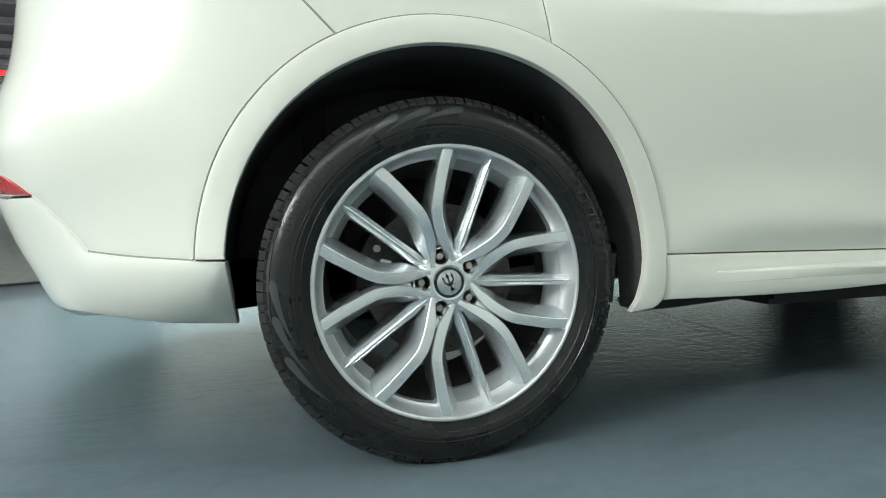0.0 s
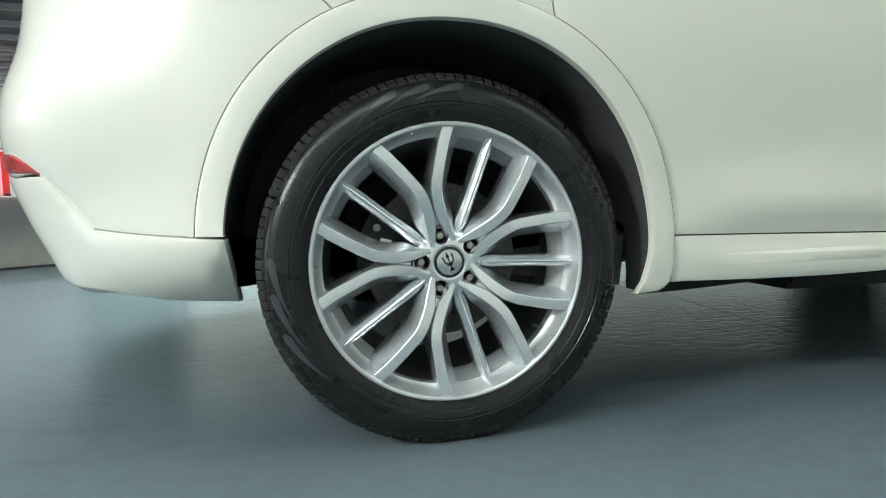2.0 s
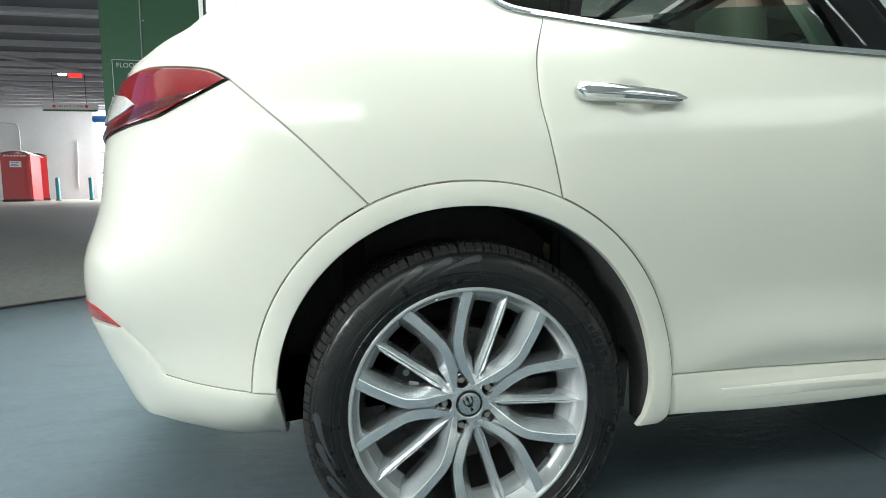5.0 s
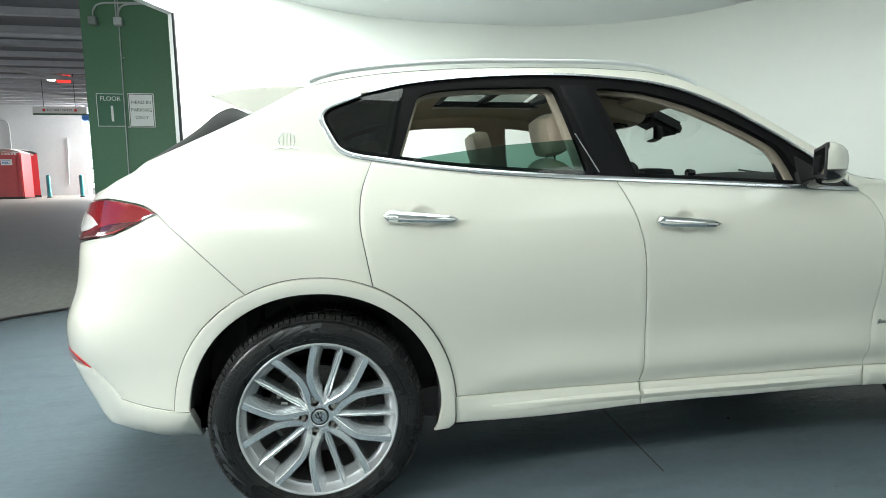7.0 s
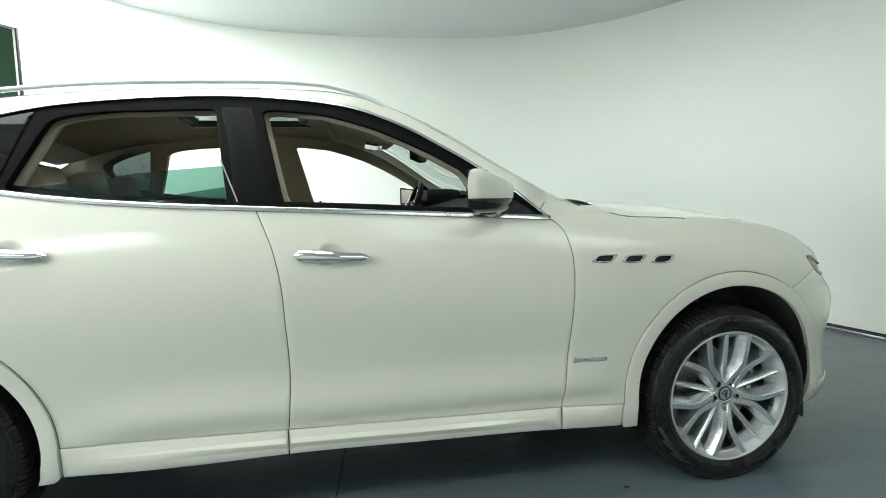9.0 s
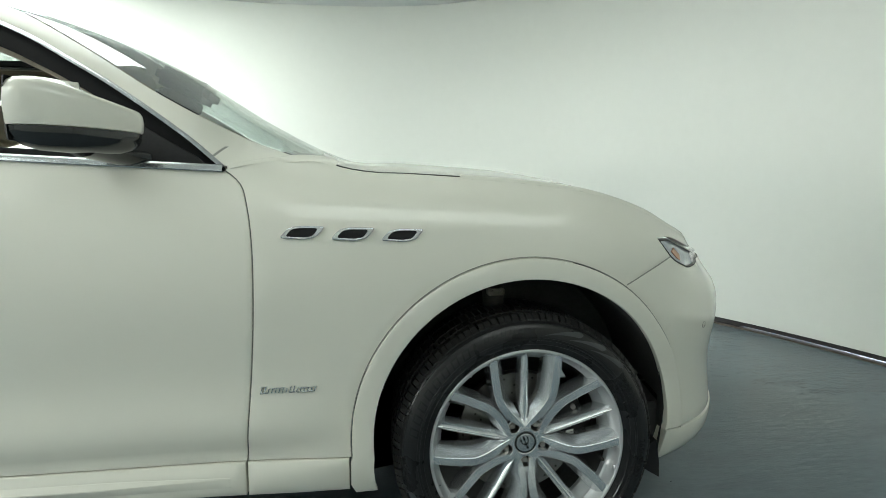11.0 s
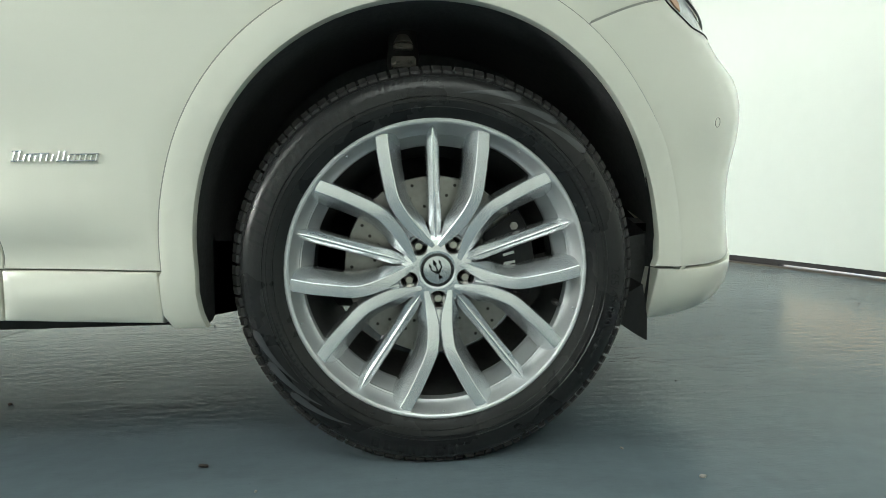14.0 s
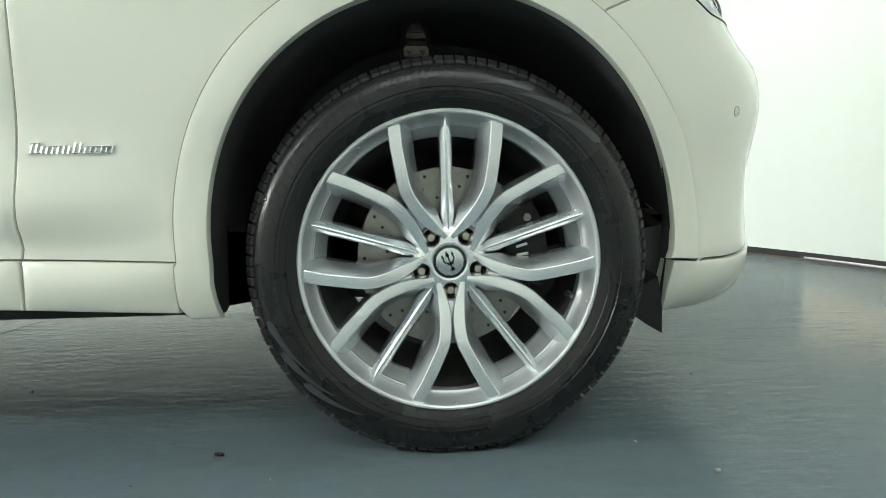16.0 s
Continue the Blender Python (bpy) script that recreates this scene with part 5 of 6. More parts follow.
def wheel(x, turn, front, far_side=False):
    w = part("wheel", WHEEL_MESH["barrel"], car, "silver multi-spoke alloy wheel")
    hub_at = Matrix.Translation((x, 0, HUB_Z))
    if far_side:
        hub_at = Matrix.Translation((x, 2 * YC, HUB_Z)) @ Matrix.Rotation(math.pi, 4, "Z")
    w.matrix_basis = hub_at
    spin = Matrix.Rotation(radians(-turn), 4, "Y")

    def sub(name, me, m=Matrix.Identity(4), label=""):
        ob = new(name, me)
        ob.parent = w
        ob.matrix_basis = m
        return tagged(ob, label)

    sub("tyre", WHEEL_MESH["tyre"], label="black low-profile tyre")
    sub("tread", WHEEL_MESH["tread"])
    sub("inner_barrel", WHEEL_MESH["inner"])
    sub("hub", WHEEL_MESH["hub"], spin)
    sub("hub_back", WHEEL_MESH["skirt"], spin)
    sub("centre_cap", WHEEL_MESH["cap"], label="silver cap with a dark ring")
    sub("cap_ring", WHEEL_MESH["cap_ring"])
    for q in range(5):
        t = spin @ Matrix.Rotation(radians(-(90 + 72 * q)), 4, "Y")
        sub("spoke", WHEEL_MESH["spoke_a"], t)
        sub("spoke", WHEEL_MESH["spoke_b"], t)
        sub("fin", WHEEL_MESH["fin"], t)
        sub("rim_pocket", WHEEL_MESH["pocket"], t)
        n = spin @ Matrix.Rotation(radians(-(54 + 72 * q)), 4, "Y") @ Matrix.Translation((0.0560, 0.0006, 0))
        sub("web", WHEEL_MESH["web"], spin @ Matrix.Rotation(radians(-(54 + 72 * q)), 4, "Y"))
        sub("nut_seat", WHEEL_MESH["socket_lip"], n)
        sub("nut_well", WHEEL_MESH["socket"], n)
        sub("wheel_nut", WHEEL_MESH["nut"], n @ Matrix.Translation((0, 0.024, 0)) @ Matrix.Rotation(radians(17 * q), 4, "Y"))
    sub("valve", WHEEL_MESH["valve"], Matrix.Rotation(radians(17 if front else 37), 4, "Y") @ Matrix.Translation((0.243, -0.004, 0)))
    return w


wheel(HUB_R, -19, False)
wheel(HUB_F, 1.5, True)
wheel(HUB_R, 10, False, True)
wheel(HUB_F, 20, True, True)
bpy.context.view_layer.update()

# brakes, seen through the spokes
def brake_disc(x, r, holes, mat):
    d = part("brake_disc", lathe("brake_disc", [(0.085, 0.080), (r - 0.002, 0.080), (r, 0.084), (r, 0.108), (0.085, 0.110)], mat, 80), car, "drilled steel brake disc", Matrix.Translation((x, 0, HUB_Z)))
    bm = bmesh.new()
    for k in range(holes):
        for q, rr in enumerate((r - 0.015, r - 0.038, r - 0.06)):
            a = 2 * math.pi * (k + 0.3 * q) / holes
            bmesh.ops.create_circle(bm, cap_ends=True, segments=8, radius=0.0034, matrix=Matrix.Translation((rr * math.cos(a), 0.0793, rr * math.sin(a))) @ Matrix.Rotation(radians(90), 4, "X"))
    ob = new("disc_hole", finish(bm, bpy.data.meshes.new("disc_hole"), RUST, False))
    ob.parent = d
    tagged(ob, kind="stuff")
    hat = new("disc_hat", lathe("disc_hat", [(0.0, 0.055), (0.082, 0.055), (0.088, 0.062), (0.09, 0.082)], RUST, 48))
    hat.parent = d
    return d


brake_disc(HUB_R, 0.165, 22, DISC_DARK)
brake_disc(HUB_F, 0.18, 24, STEEL)


def caliper(x, a, r):
    rows = []
    for i in range(13):
        t = a - 26 + 52 * i / 12
        e = 1 if 0 < i < 12 else 0.85
        rows.append([tuple(pol(q * (1 if e == 1 else 0.995), t, y) + Vector((x, 0, HUB_Z))) for q, y in ((r - 0.075, 0.085), (r - 0.075, 0.055), (r - 0.06, 0.048), (r - 0.02, 0.046), (r + 0.012, 0.055), (r + 0.02, 0.085), (r + 0.02, 0.13))])
    c = part("brake_caliper", grid("brake_caliper", rows, BLACK_PLASTIC, 30), car, "black brake caliper with white bars")
    for k in range(4):
        t = a + 8 - 7 * k
        p = [pol(r - 0.05, t, 0.045) + Vector((x, 0, HUB_Z)), pol(r - 0.028, t + 1, 0.045) + Vector((x, 0, HUB_Z))]
        hang(new("caliper_bar", tube("caliper_bar", p, 0.0028, SIGN_WHITE, 6)), c)
    for t in (a - 19, a + 19):
        p = [pol(r - 0.012, t, 0.05) + Vector((x, 0, HUB_Z)), pol(r - 0.012, t, 0.040) + Vector((x, 0, HUB_Z))]
        hang(new("caliper_bolt", tube("caliper_bolt", p, 0.008, STEEL, 6)), c)


caliper(HUB_F, 8, 0.185)
caliper(HUB_R, 172, 0.170)
part("suspension_strut", tube("suspension_strut", [(2.95, 0.16, 0.70), (2.95, 0.17, 0.79), (2.95, 0.19, 0.86)], [0.030, 0.034, 0.028], RUST, 14), car)
STRUT = pbr("dull_strut_metal", (0.20, 0.18, 0.15), 0.55, metal=0.3, var=0.3, scale=40)
part("strut_clamp", boxes("strut_clamp", [((2.95, 0.135, 0.775), (0.050, 0.03, 0.020)), ((2.95, 0.135, 0.805), (0.040, 0.03, 0.010)), ((2.937, 0.118, 0.775), (0.010, 0.02, 0.012)), ((2.963, 0.118, 0.775), (0.010, 0.02, 0.012))], STRUT, 0.003), car)
part("strut_cap", tube("strut_cap", [(2.95, 0.16, 0.815), (2.95, 0.165, 0.832)], [0.022, 0.016], STRUT, 14), car)

# raised sidewall marks: sheen-coloured flames, plain bars for brand lettering, size and season words
def flames(name, fat_ends, tail=19):
    """Teardrops with a tail along the bead side and a round end near the shoulder."""
    verts, faces = [], []
    for base in fat_ends:
        s, n = len(verts), 18
        for i in range(n + 1):
            t = i / n
            r = 0.3185 + 0.0245 * t ** 0.9
            hw = (0.0006 + 0.0082 * t ** 1.1) * (math.sqrt(max(0.0, 1 - ((t - 0.88) / 0.125) ** 2)) if t > 0.88 else 1)
            for h in (-1, -0.5, 0, 0.5, 1):
                rr = r + h * hw
                verts.append(tuple(pol(rr, base + tail * (1 - t), side_y(rr) - 0.0009)))
        for i in range(n):
            for k in range(4):
                faces.append((s + i * 5 + k, s + i * 5 + k + 1, s + i * 5 + k + 6, s + i * 5 + k + 5))
    return mesh(name, verts, faces, RUBBER_SHINE)


def bars(name, spans, r0, r1, lean=0.0):
    """Plain hollow letter-sized plates, or solid ones where they are small."""
    items = []
    for a, b in spans:
        k = 0.0042 / r0 * 57.3 * (1 if b > a else -1)
        if r1 - r0 < 0.012:
            items.append((r0, r1, a, b, lean))
            continue
        items += [(r0, r1, a, a + k, lean), (r0, r1, b - k, b, lean), (r1 - 0.0042, r1, a + k + lean, b - k + lean, 0), (r0, r0 + 0.0042, a + k, b - k, 0)]
    return marks_mesh(name, items, RUBBER_LETTER)


def letter_run(a0, a1, n, fill=0.62):
    """Evenly spaced letter-sized bars."""
    st = (a1 - a0) / n
    return [(a0 + st * i, a0 + st * (i + fill)) for i in range(n)]


def ring_lines(name, radii):
    """Fine moulded rings round the sidewall."""
    rows_v, faces = [], []
    seg = 120
    for r in radii:
        s = len(rows_v)
        for k in range(seg):
            a = 360 * k / seg
            for d, y in ((-0.0011, 0.0004), (0, -0.0009), (0.0011, 0.0004)):
                rows_v.append(tuple(pol(r + d, a, side_y(r + d) + y)))
        for k in range(seg):
            for e in range(2):
                a0, b0 = s + 3 * k + e, s + 3 * ((k + 1) % seg) + e
                faces.append((a0, b0, b0 + 1, a0 + 1))
    return mesh(name, rows_v, faces, RUBBER)


def dress_tyre(x, sets, big, small, brand, size_at, season_at):
    w = next(o for o in car.children if o.name.startswith("wheel") and o.type == "MESH" and o.data.name.startswith("wheel") and "liner" not in o.name and "nut" not in o.name and abs(o.matrix_basis.translation.x - x) < 0.01 and abs(o.matrix_basis.translation.y) < 0.01)
    things = [("sidewall_flame", flames("sidewall_flame", [a], tail)) for s, tail in sets for a in s]
    things += [("lettering_bar", bars("lettering_bar", letter_run(*big), 0.313, 0.338, -1.2)),
               ("lettering_bar", bars("lettering_bar", letter_run(*small), 0.328, 0.345, -1.0)),
               ("lettering_bar", bars("lettering_bar", letter_run(*brand), 0.322, 0.343, 0.6)),
               ("lettering_bar", bars("lettering_bar", letter_run(big[0] - 100, big[0] - 150, 26, 0.5), 0.2985, 0.3025)),
               ("lettering_bar", bars("lettering_bar", letter_run(big[0] + 60, big[0] + 25, 18, 0.5), 0.2985, 0.3025)),
               ("moulded_ring", ring_lines("moulded_ring", (0.2935, 0.3115, 0.3485))),
               ("size_lettering", bent_words("size_lettering", "265/45 R20", 0.024, 0.326, size_at, RUBBER_LETTER)),
               ("season_lettering", bent_words("season_lettering", "ALL SEASON", 0.0105, 0.3175, season_at, RUBBER_LETTER))]
    for nm, me in things:
        ob = new(nm, me)
        ob.parent = w


dress_tyre(HUB_F, (((38.5, 51, 64), 19), ((196, 206.5, 218), 21)), (170, 119, 8), (113, 92, 5), (247, 276, 7), -9, 98)
dress_tyre(HUB_R, (((176, 187, 200), 21), ((86, 97, 108), 17)), (52, 4, 8), (-4, -22, 5), (160, 133, 7), 248, -14)
for w in [o for o in car.children if o.name.split(".")[0] == "wheel"]:
    for a in (18, 90, 162, 234, 306):
        t = -a - 36 + (19 if abs(w.matrix_basis.translation.x) < 0.1 else -1.5)
        ob = new("rim_notch", WHEEL_MESH["notch"])
        ob.parent = w
        ob.matrix_basis = Matrix.Rotation(radians(t), 4, "Y") @ Matrix.Translation((0.2655, -0.0225, 0)) @ Matrix.Rotation(radians(30), 4, "Z")
    # a plain three-pronged mark on the cap
    mark = [[(-0.0012, -0.016), (0.0012, -0.016), (0.0012, 0.015), (-0.0012, 0.015)], [(-0.0042, 0.012), (0.0, 0.009), (0.0042, 0.012), (0.0, 0.022)],
            [(-0.006, -0.006), (0.006, -0.006), (0.006, -0.003), (-0.006, -0.003)], [(-0.004, -0.0175), (0.004, -0.0175), (0.003, -0.0115), (-0.003, -0.0115)]]
    for g in (-1, 1):
        mark += [[(g * 0.001, -0.005), (g * 0.008, -0.001), (g * 0.0115, 0.004), (g * 0.0085, 0.003), (g * 0.001, -0.0015)][::g],
                 [(g * 0.0115, 0.004), (g * 0.0105, 0.012), (g * 0.0085, 0.012), (g * 0.0088, 0.003)][::g], [(g * 0.0135, 0.0105), (g * 0.0095, 0.018), (g * 0.0070, 0.0095), (g * 0.0095, 0.0115)][::g]]
    for q in mark:
        k = len(q)
        ob = new("cap_mark", mesh("cap_mark", [(a, 0.0006, b) for a, b in q] + [(a, 0.0026, b) for a, b in q], [tuple(range(k))] + [(m, m + k, (m + 1) % k + k, (m + 1) % k) for m in range(k)], BLACK_GLOSS, False))
        ob.parent = w
        ob.matrix_basis = Matrix.Rotation(radians(-22), 4, "Y")

# a filled joint in the floor under the car
tagged(new("floor_joint", mesh("floor_joint", [(1.350, 0.0, 0.0015), (1.358, 0.0, 0.0015), (1.622, 3.1, 0.0015), (1.614, 3.1, 0.0015)], [(0, 1, 2, 3)], RUST, False)), "dark filled joint line in the epoxy floor", kind="structure")

# ---- cabin ----
part("headliner", grid("headliner", [across(x, roof_z(x) - 0.045, 0.04, 2.6, inset=0.03) for x in np.arange(-0.02, 0.64, 0.06)], FABRIC), car, "beige cloth headliner")
part("headliner_front", grid("headliner_front", [across(x, roof_z(x) - 0.045, 0.04, 2.6, inset=0.03, bow=0.20 * smooth(1.26, 1.56, x)) for x in np.arange(1.25, 1.57, 0.04)], FABRIC), car, "beige cloth headliner")
for k in (0, 1):
    rows = []
    for x in np.arange(0.60, 1.32, 0.06):
        r = across(x, roof_z(x) - 0.045, 0.04, 2.6, 40, inset=0.03)
        rows.append(r[:9] if not k else r[-9:])
    part("headliner_side", grid("headliner_side", rows, FABRIC), car)
    y0 = 0.62 if not k else 2 * YC - 0.62
    part("sunroof_rail", boxes("sunroof_rail", [((0.95, y0, 1.655), (0.66, 0.05, 0.028))], BLACK_PLASTIC, 0.006), car)
part("sunroof_frame", boxes("sunroof_frame", [((0.63, YC, 1.662), (0.10, 0.62, 0.03)), ((0.93, YC, 1.668), (0.05, 0.62, 0.02)), ((1.25, YC, 1.662), (0.06, 0.62, 0.03))], BLACK_PLASTIC, 0.006), car)


def cushion(name, c, s, mat, bulge=0.25, seg=5, rot=None):
    """An upholstered block with rounded, swollen faces."""
    bm = bmesh.new()
    bmesh.ops.create_cube(bm, size=2)
    bmesh.ops.subdivide_edges(bm, edges=bm.edges[:], cuts=seg, use_grid_fill=True)
    for v in bm.verts:
        p = v.co.copy()
        q = Vector((p.x * math.sqrt(max(0, 1 - p.y * p.y / 2 - p.z * p.z / 2 + p.y ** 2 * p.z ** 2 / 3)), p.y * math.sqrt(max(0, 1 - p.x * p.x / 2 - p.z * p.z / 2 + p.x ** 2 * p.z ** 2 / 3)), p.z * math.sqrt(max(0, 1 - p.x * p.x / 2 - p.y * p.y / 2 + p.x ** 2 * p.y ** 2 / 3))))
        v.co = p.lerp(q, 0.55)
        v.co = Vector((v.co.x * s[0] / 2, v.co.y * s[1] / 2, v.co.z * s[2] / 2))
    m = Matrix.Translation(c) @ (rot if rot is not None else Matrix.Identity(4))
    bm.transform(m)
    return finish(bm, bpy.data.meshes.new(name), mat, True, 60)


lean = Matrix.Rotation(radians(-14), 4, "Y")
for y, dx in ((0.56, 0.0), (1.30, -0.15)):
    s = part("front_seat", cushion("front_seat", (1.12 + dx, y, 0.98), (0.16, 0.50, 0.66), LEATHER, rot=lean), car, "beige leather front seat")
    hang(new("headrest", cushion("headrest", (1.075 + dx, y, 1.405), (0.115, 0.27, 0.20), LEATHER, rot=lean)), s)
    hang(new("seat_cushion", cushion("seat_cushion", (1.36 + dx, y, 0.66), (0.54, 0.50, 0.18), LEATHER)), s)
    for d in (-0.05, 0.05):
        hang(new("headrest_post", tube("headrest_post", [(1.09 + dx, y + d, 1.28), (1.08 + dx, y + d, 1.34)], 0.006, CHROME, 8)), s)
b = part("rear_bench", cushion("rear_bench", (0.24, YC, 0.98), (0.18, 1.30, 0.62), LEATHER, rot=lean), car, "beige leather rear bench")
hang(new("seat_cushion", cushion("seat_cushion", (0.50, YC, 0.68), (0.52, 1.30, 0.2), LEATHER)), b)
for y in (0.52, YC, 1.34):
    hang(new("headrest", cushion("headrest", (0.235, y, 1.31), (0.11, 0.24, 0.13), LEATHER, rot=lean)), b)
part("parcel_shelf", boxes("parcel_shelf", [((-0.15, YC, 1.12), (0.6, 1.3, 0.03))], DASH, 0.01), car)
dash_rows = []
for x, z in ((1.74, 0.80), (1.75, 1.00), (1.82, 1.12), (1.91, 1.180), (2.01, 1.204), (2.08, 1.226), (2.16, 1.234), (2.26, 1.234), (2.34, 1.222), (2.37, 1.175)):
    g = smooth(2.0, 2.34, x)
    row = []
    for i in range(17):
        q = math.sin(math.pi * i / 16)
        row.append((x + (0.03 + 0.11 * g) * q, 0.17 + 1.52 * i / 16, z - (0.010 + 0.05 * g) * (1 - q)))
    dash_rows.append(row)
part("dashboard", grid("dashboard", dash_rows, DASH), car, "dark grey dashboard")
part("instrument_hood", cushion("instrument_hood", (2.02, 1.29, 1.222), (0.24, 0.40, 0.11), DASH), car)
for y in (1.20, 1.34):
    ring = [(1.955, y + 0.042 * math.cos(a), 1.198 + 0.042 * math.sin(a)) for a in np.linspace(0, 2 * math.pi, 33)]
    part("gauge_ring", tube("gauge_ring", ring, 0.004, SATIN, 8, cap=False, up=(1, 0, 0)), car)
part("dash_clock", lathe("dash_clock", [(0.0, -0.02), (0.016, -0.02), (0.021, -0.016), (0.023, 0.0), (0.016, 0.03)], BLACK_GLOSS, 24), car, "", Matrix.Translation((2.085, YC, 1.236)) @ Matrix.Rotation(radians(-90), 4, "Z"))


def wheel_ring(r, dx, a0, a1):
    """An arc of the steering wheel, its top leaning towards the windscreen."""
    return [(1.835 + dx + 0.40 * r * math.sin(a), 1.29 + 1.06 * r * math.cos(a), 1.142 + 0.93 * r * math.sin(a)) for a in np.linspace(radians(a0), radians(a1), 41)]


sw = part("steering_wheel", tube("steering_wheel", wheel_ring(0.176, 0, 0, 360), 0.016, DASH, 10, cap=False, up=(1, 0, 0.3)), car, "dark leather steering wheel with bright spokes")
hang(new("wheel_boss", cushion("wheel_boss", (1.85, 1.29, 1.142), (0.06, 0.17, 0.13), DASH)), sw)
for k in (-1, 1):
    hang(new("wheel_spoke", tube("wheel_spoke", [(1.836, 1.29 + k * 0.07, 1.152), (1.832, 1.29 + k * 0.13, 1.166), (1.836, 1.29 + k * 0.172, 1.190)], 0.016, SATIN, 8, flat=0.6)), sw)
    hang(new("wheel_trim", tube("wheel_trim", wheel_ring(0.166, -0.012, 10 if k > 0 else 122, 58 if k > 0 else 170), 0.006, SATIN, 8)), sw)
part("mirror_mount", boxes("mirror_mount", [((1.88, YC, 1.512), (0.21, 0.19, 0.075), Matrix.Rotation(radians(24), 4, "Y"))], BLACK_PLASTIC, 0.022), car)
part("cabin_mirror", cushion("cabin_mirror", (1.85, YC - 0.01, 1.452), (0.05, 0.25, 0.085), BLACK_PLASTIC, rot=Matrix.Rotation(radians(-20), 4, "Z")), car)
part("cabin_mirror_glass", boxes("cabin_mirror_glass", [((1.824, YC, 1.452), (0.004, 0.215, 0.062), Matrix.Rotation(radians(-20), 4, "Z"))], CHROME, 0.001), car)
tilt = Matrix.Rotation(radians(10), 4, "Y")
part("overhead_console", cushion("overhead_console", (1.55, YC, 1.560), (0.36, 0.40, 0.11), FABRIC, rot=tilt), car, "beige overhead console")
part("console_lamp", boxes("console_lamp", [((1.60, YC, 1.497), (0.07, 0.20, 0.012), tilt)], BLACK_GLOSS, 0.004), car)
part("console_trim", boxes("console_trim", [((1.645, YC, 1.490), (0.010, 0.22, 0.010), tilt)], SATIN, 0.003), car)
for y in (0.50, 1.36):
    part("sun_visor", boxes("sun_visor", [((1.56, y, 1.555), (0.17, 0.34, 0.020), Matrix.Rotation(radians(18), 4, "Y"))], FABRIC, 0.009), car)
for k in (0, 1):
    y = 0.175 if not k else 2 * YC - 0.175
    part("door_card", boxes("door_card", [((0.74, y, 0.80), (0.95, 0.05, 0.78)), ((1.72, y, 0.77), (1.05, 0.05, 0.72))], DASH, 0.015), car)
    for x, z in ((0.40, 1.255), (1.36, 1.20)):
        part("lock_pin", tube("lock_pin", [(x, (0.135 if not k else 2 * YC - 0.135), z - 0.05), (x, (0.137 if not k else 2 * YC - 0.137), z + 0.012)], 0.004, DASH, 8), car)
part("cabin_floor", boxes("cabin_floor", [((1.1, YC, 0.46), (2.6, 1.5, 0.05))], DASH, 0.01), car)
part("bulkhead", boxes("bulkhead", [((2.38, YC, 0.80), (0.06, 1.5, 0.66))], DASH, 0.01), car)
part("boot_panel", boxes("boot_panel", [((-0.25, YC, 0.75), (0.06, 1.3, 0.6))], DASH, 0.01), car)

# ---- loose things on the booth floor ----
def crumb(name, at, s, mat, turn, label, cat):
    bm = bmesh.new()
    bmesh.ops.create_icosphere(bm, subdivisions=2, radius=1)
    for v in bm.verts:
        k = 1 + 0.35 * noise.noise(v.co * 2.3 + Vector(at) * 7)
        v.co = Vector((v.co.x * s[0] * k, v.co.y * s[1] * k, max(-0.4, v.co.z) * s[2] * k))
    ob = new(name, finish(bm, bpy.data.meshes.new(name), mat, True, 50))
    ob.matrix_basis = Matrix.Translation(at) @ Matrix.Rotation(turn, 4, "Z")
    return tagged(ob, label, cat, group="crumbs on the floor")


LEAF_DRY = pbr("dry_leaf", (0.035, 0.026, 0.02), 0.7, var=0.3)
rng = random.Random(11)
rows = []
for i in range(9):
    s = i / 8
    w = (0.0062 * math.sin(math.pi * (0.06 + 0.9 * s)) + 0.0004) * rng.uniform(0.6, 1.25)
    rows.append([(0.024 * (s - 0.5), f * w, 0.0012 + 0.004 * abs(f) * rng.uniform(0.5, 1.2) + 0.003 * s * s) for f in (-1, -0.5, 0, 0.5, 1)])
rows = rows + [[(x, y, z - 0.0006) for x, y, z in r] for r in rows[::-1]]
leaf = new("leaf_scrap", grid("leaf_scrap", rows, LEAF_DRY))
leaf.matrix_basis = Matrix.Translation((2.559, 0.008, 0.0)) @ Matrix.Rotation(-0.5, 4, "Z")
tagged(leaf, "small dark dry leaf scrap on the epoxy floor", "leaf")
rng = random.Random(4)
for i in range(20):
    x, y = rng.uniform(1.9, 5.2), rng.uniform(-0.35, 2.2)
    k = rng.uniform(0.0015, 0.0042)
    crumb("floor_grit", (x, y, k * 0.35), (k * rng.uniform(0.8, 1.8), k, k), LEAF_DRY if i % 3 else CONCRETE, rng.uniform(0, 6), "tiny crumb of grit on the epoxy floor", "grit")

# ---- garage beyond the opening ----
def slope(x, y):
    """The garage floor ramps up away from the booth."""
    d = max(0.0, y - 4.4)
    return (-0.012 + 0.5 * (1 - math.exp(-d / 0.8)) + 0.032 * min(d, 60)) * smooth(0.0, -2.0, x) - 0.012 * smooth(-2.0, 0.0, x)


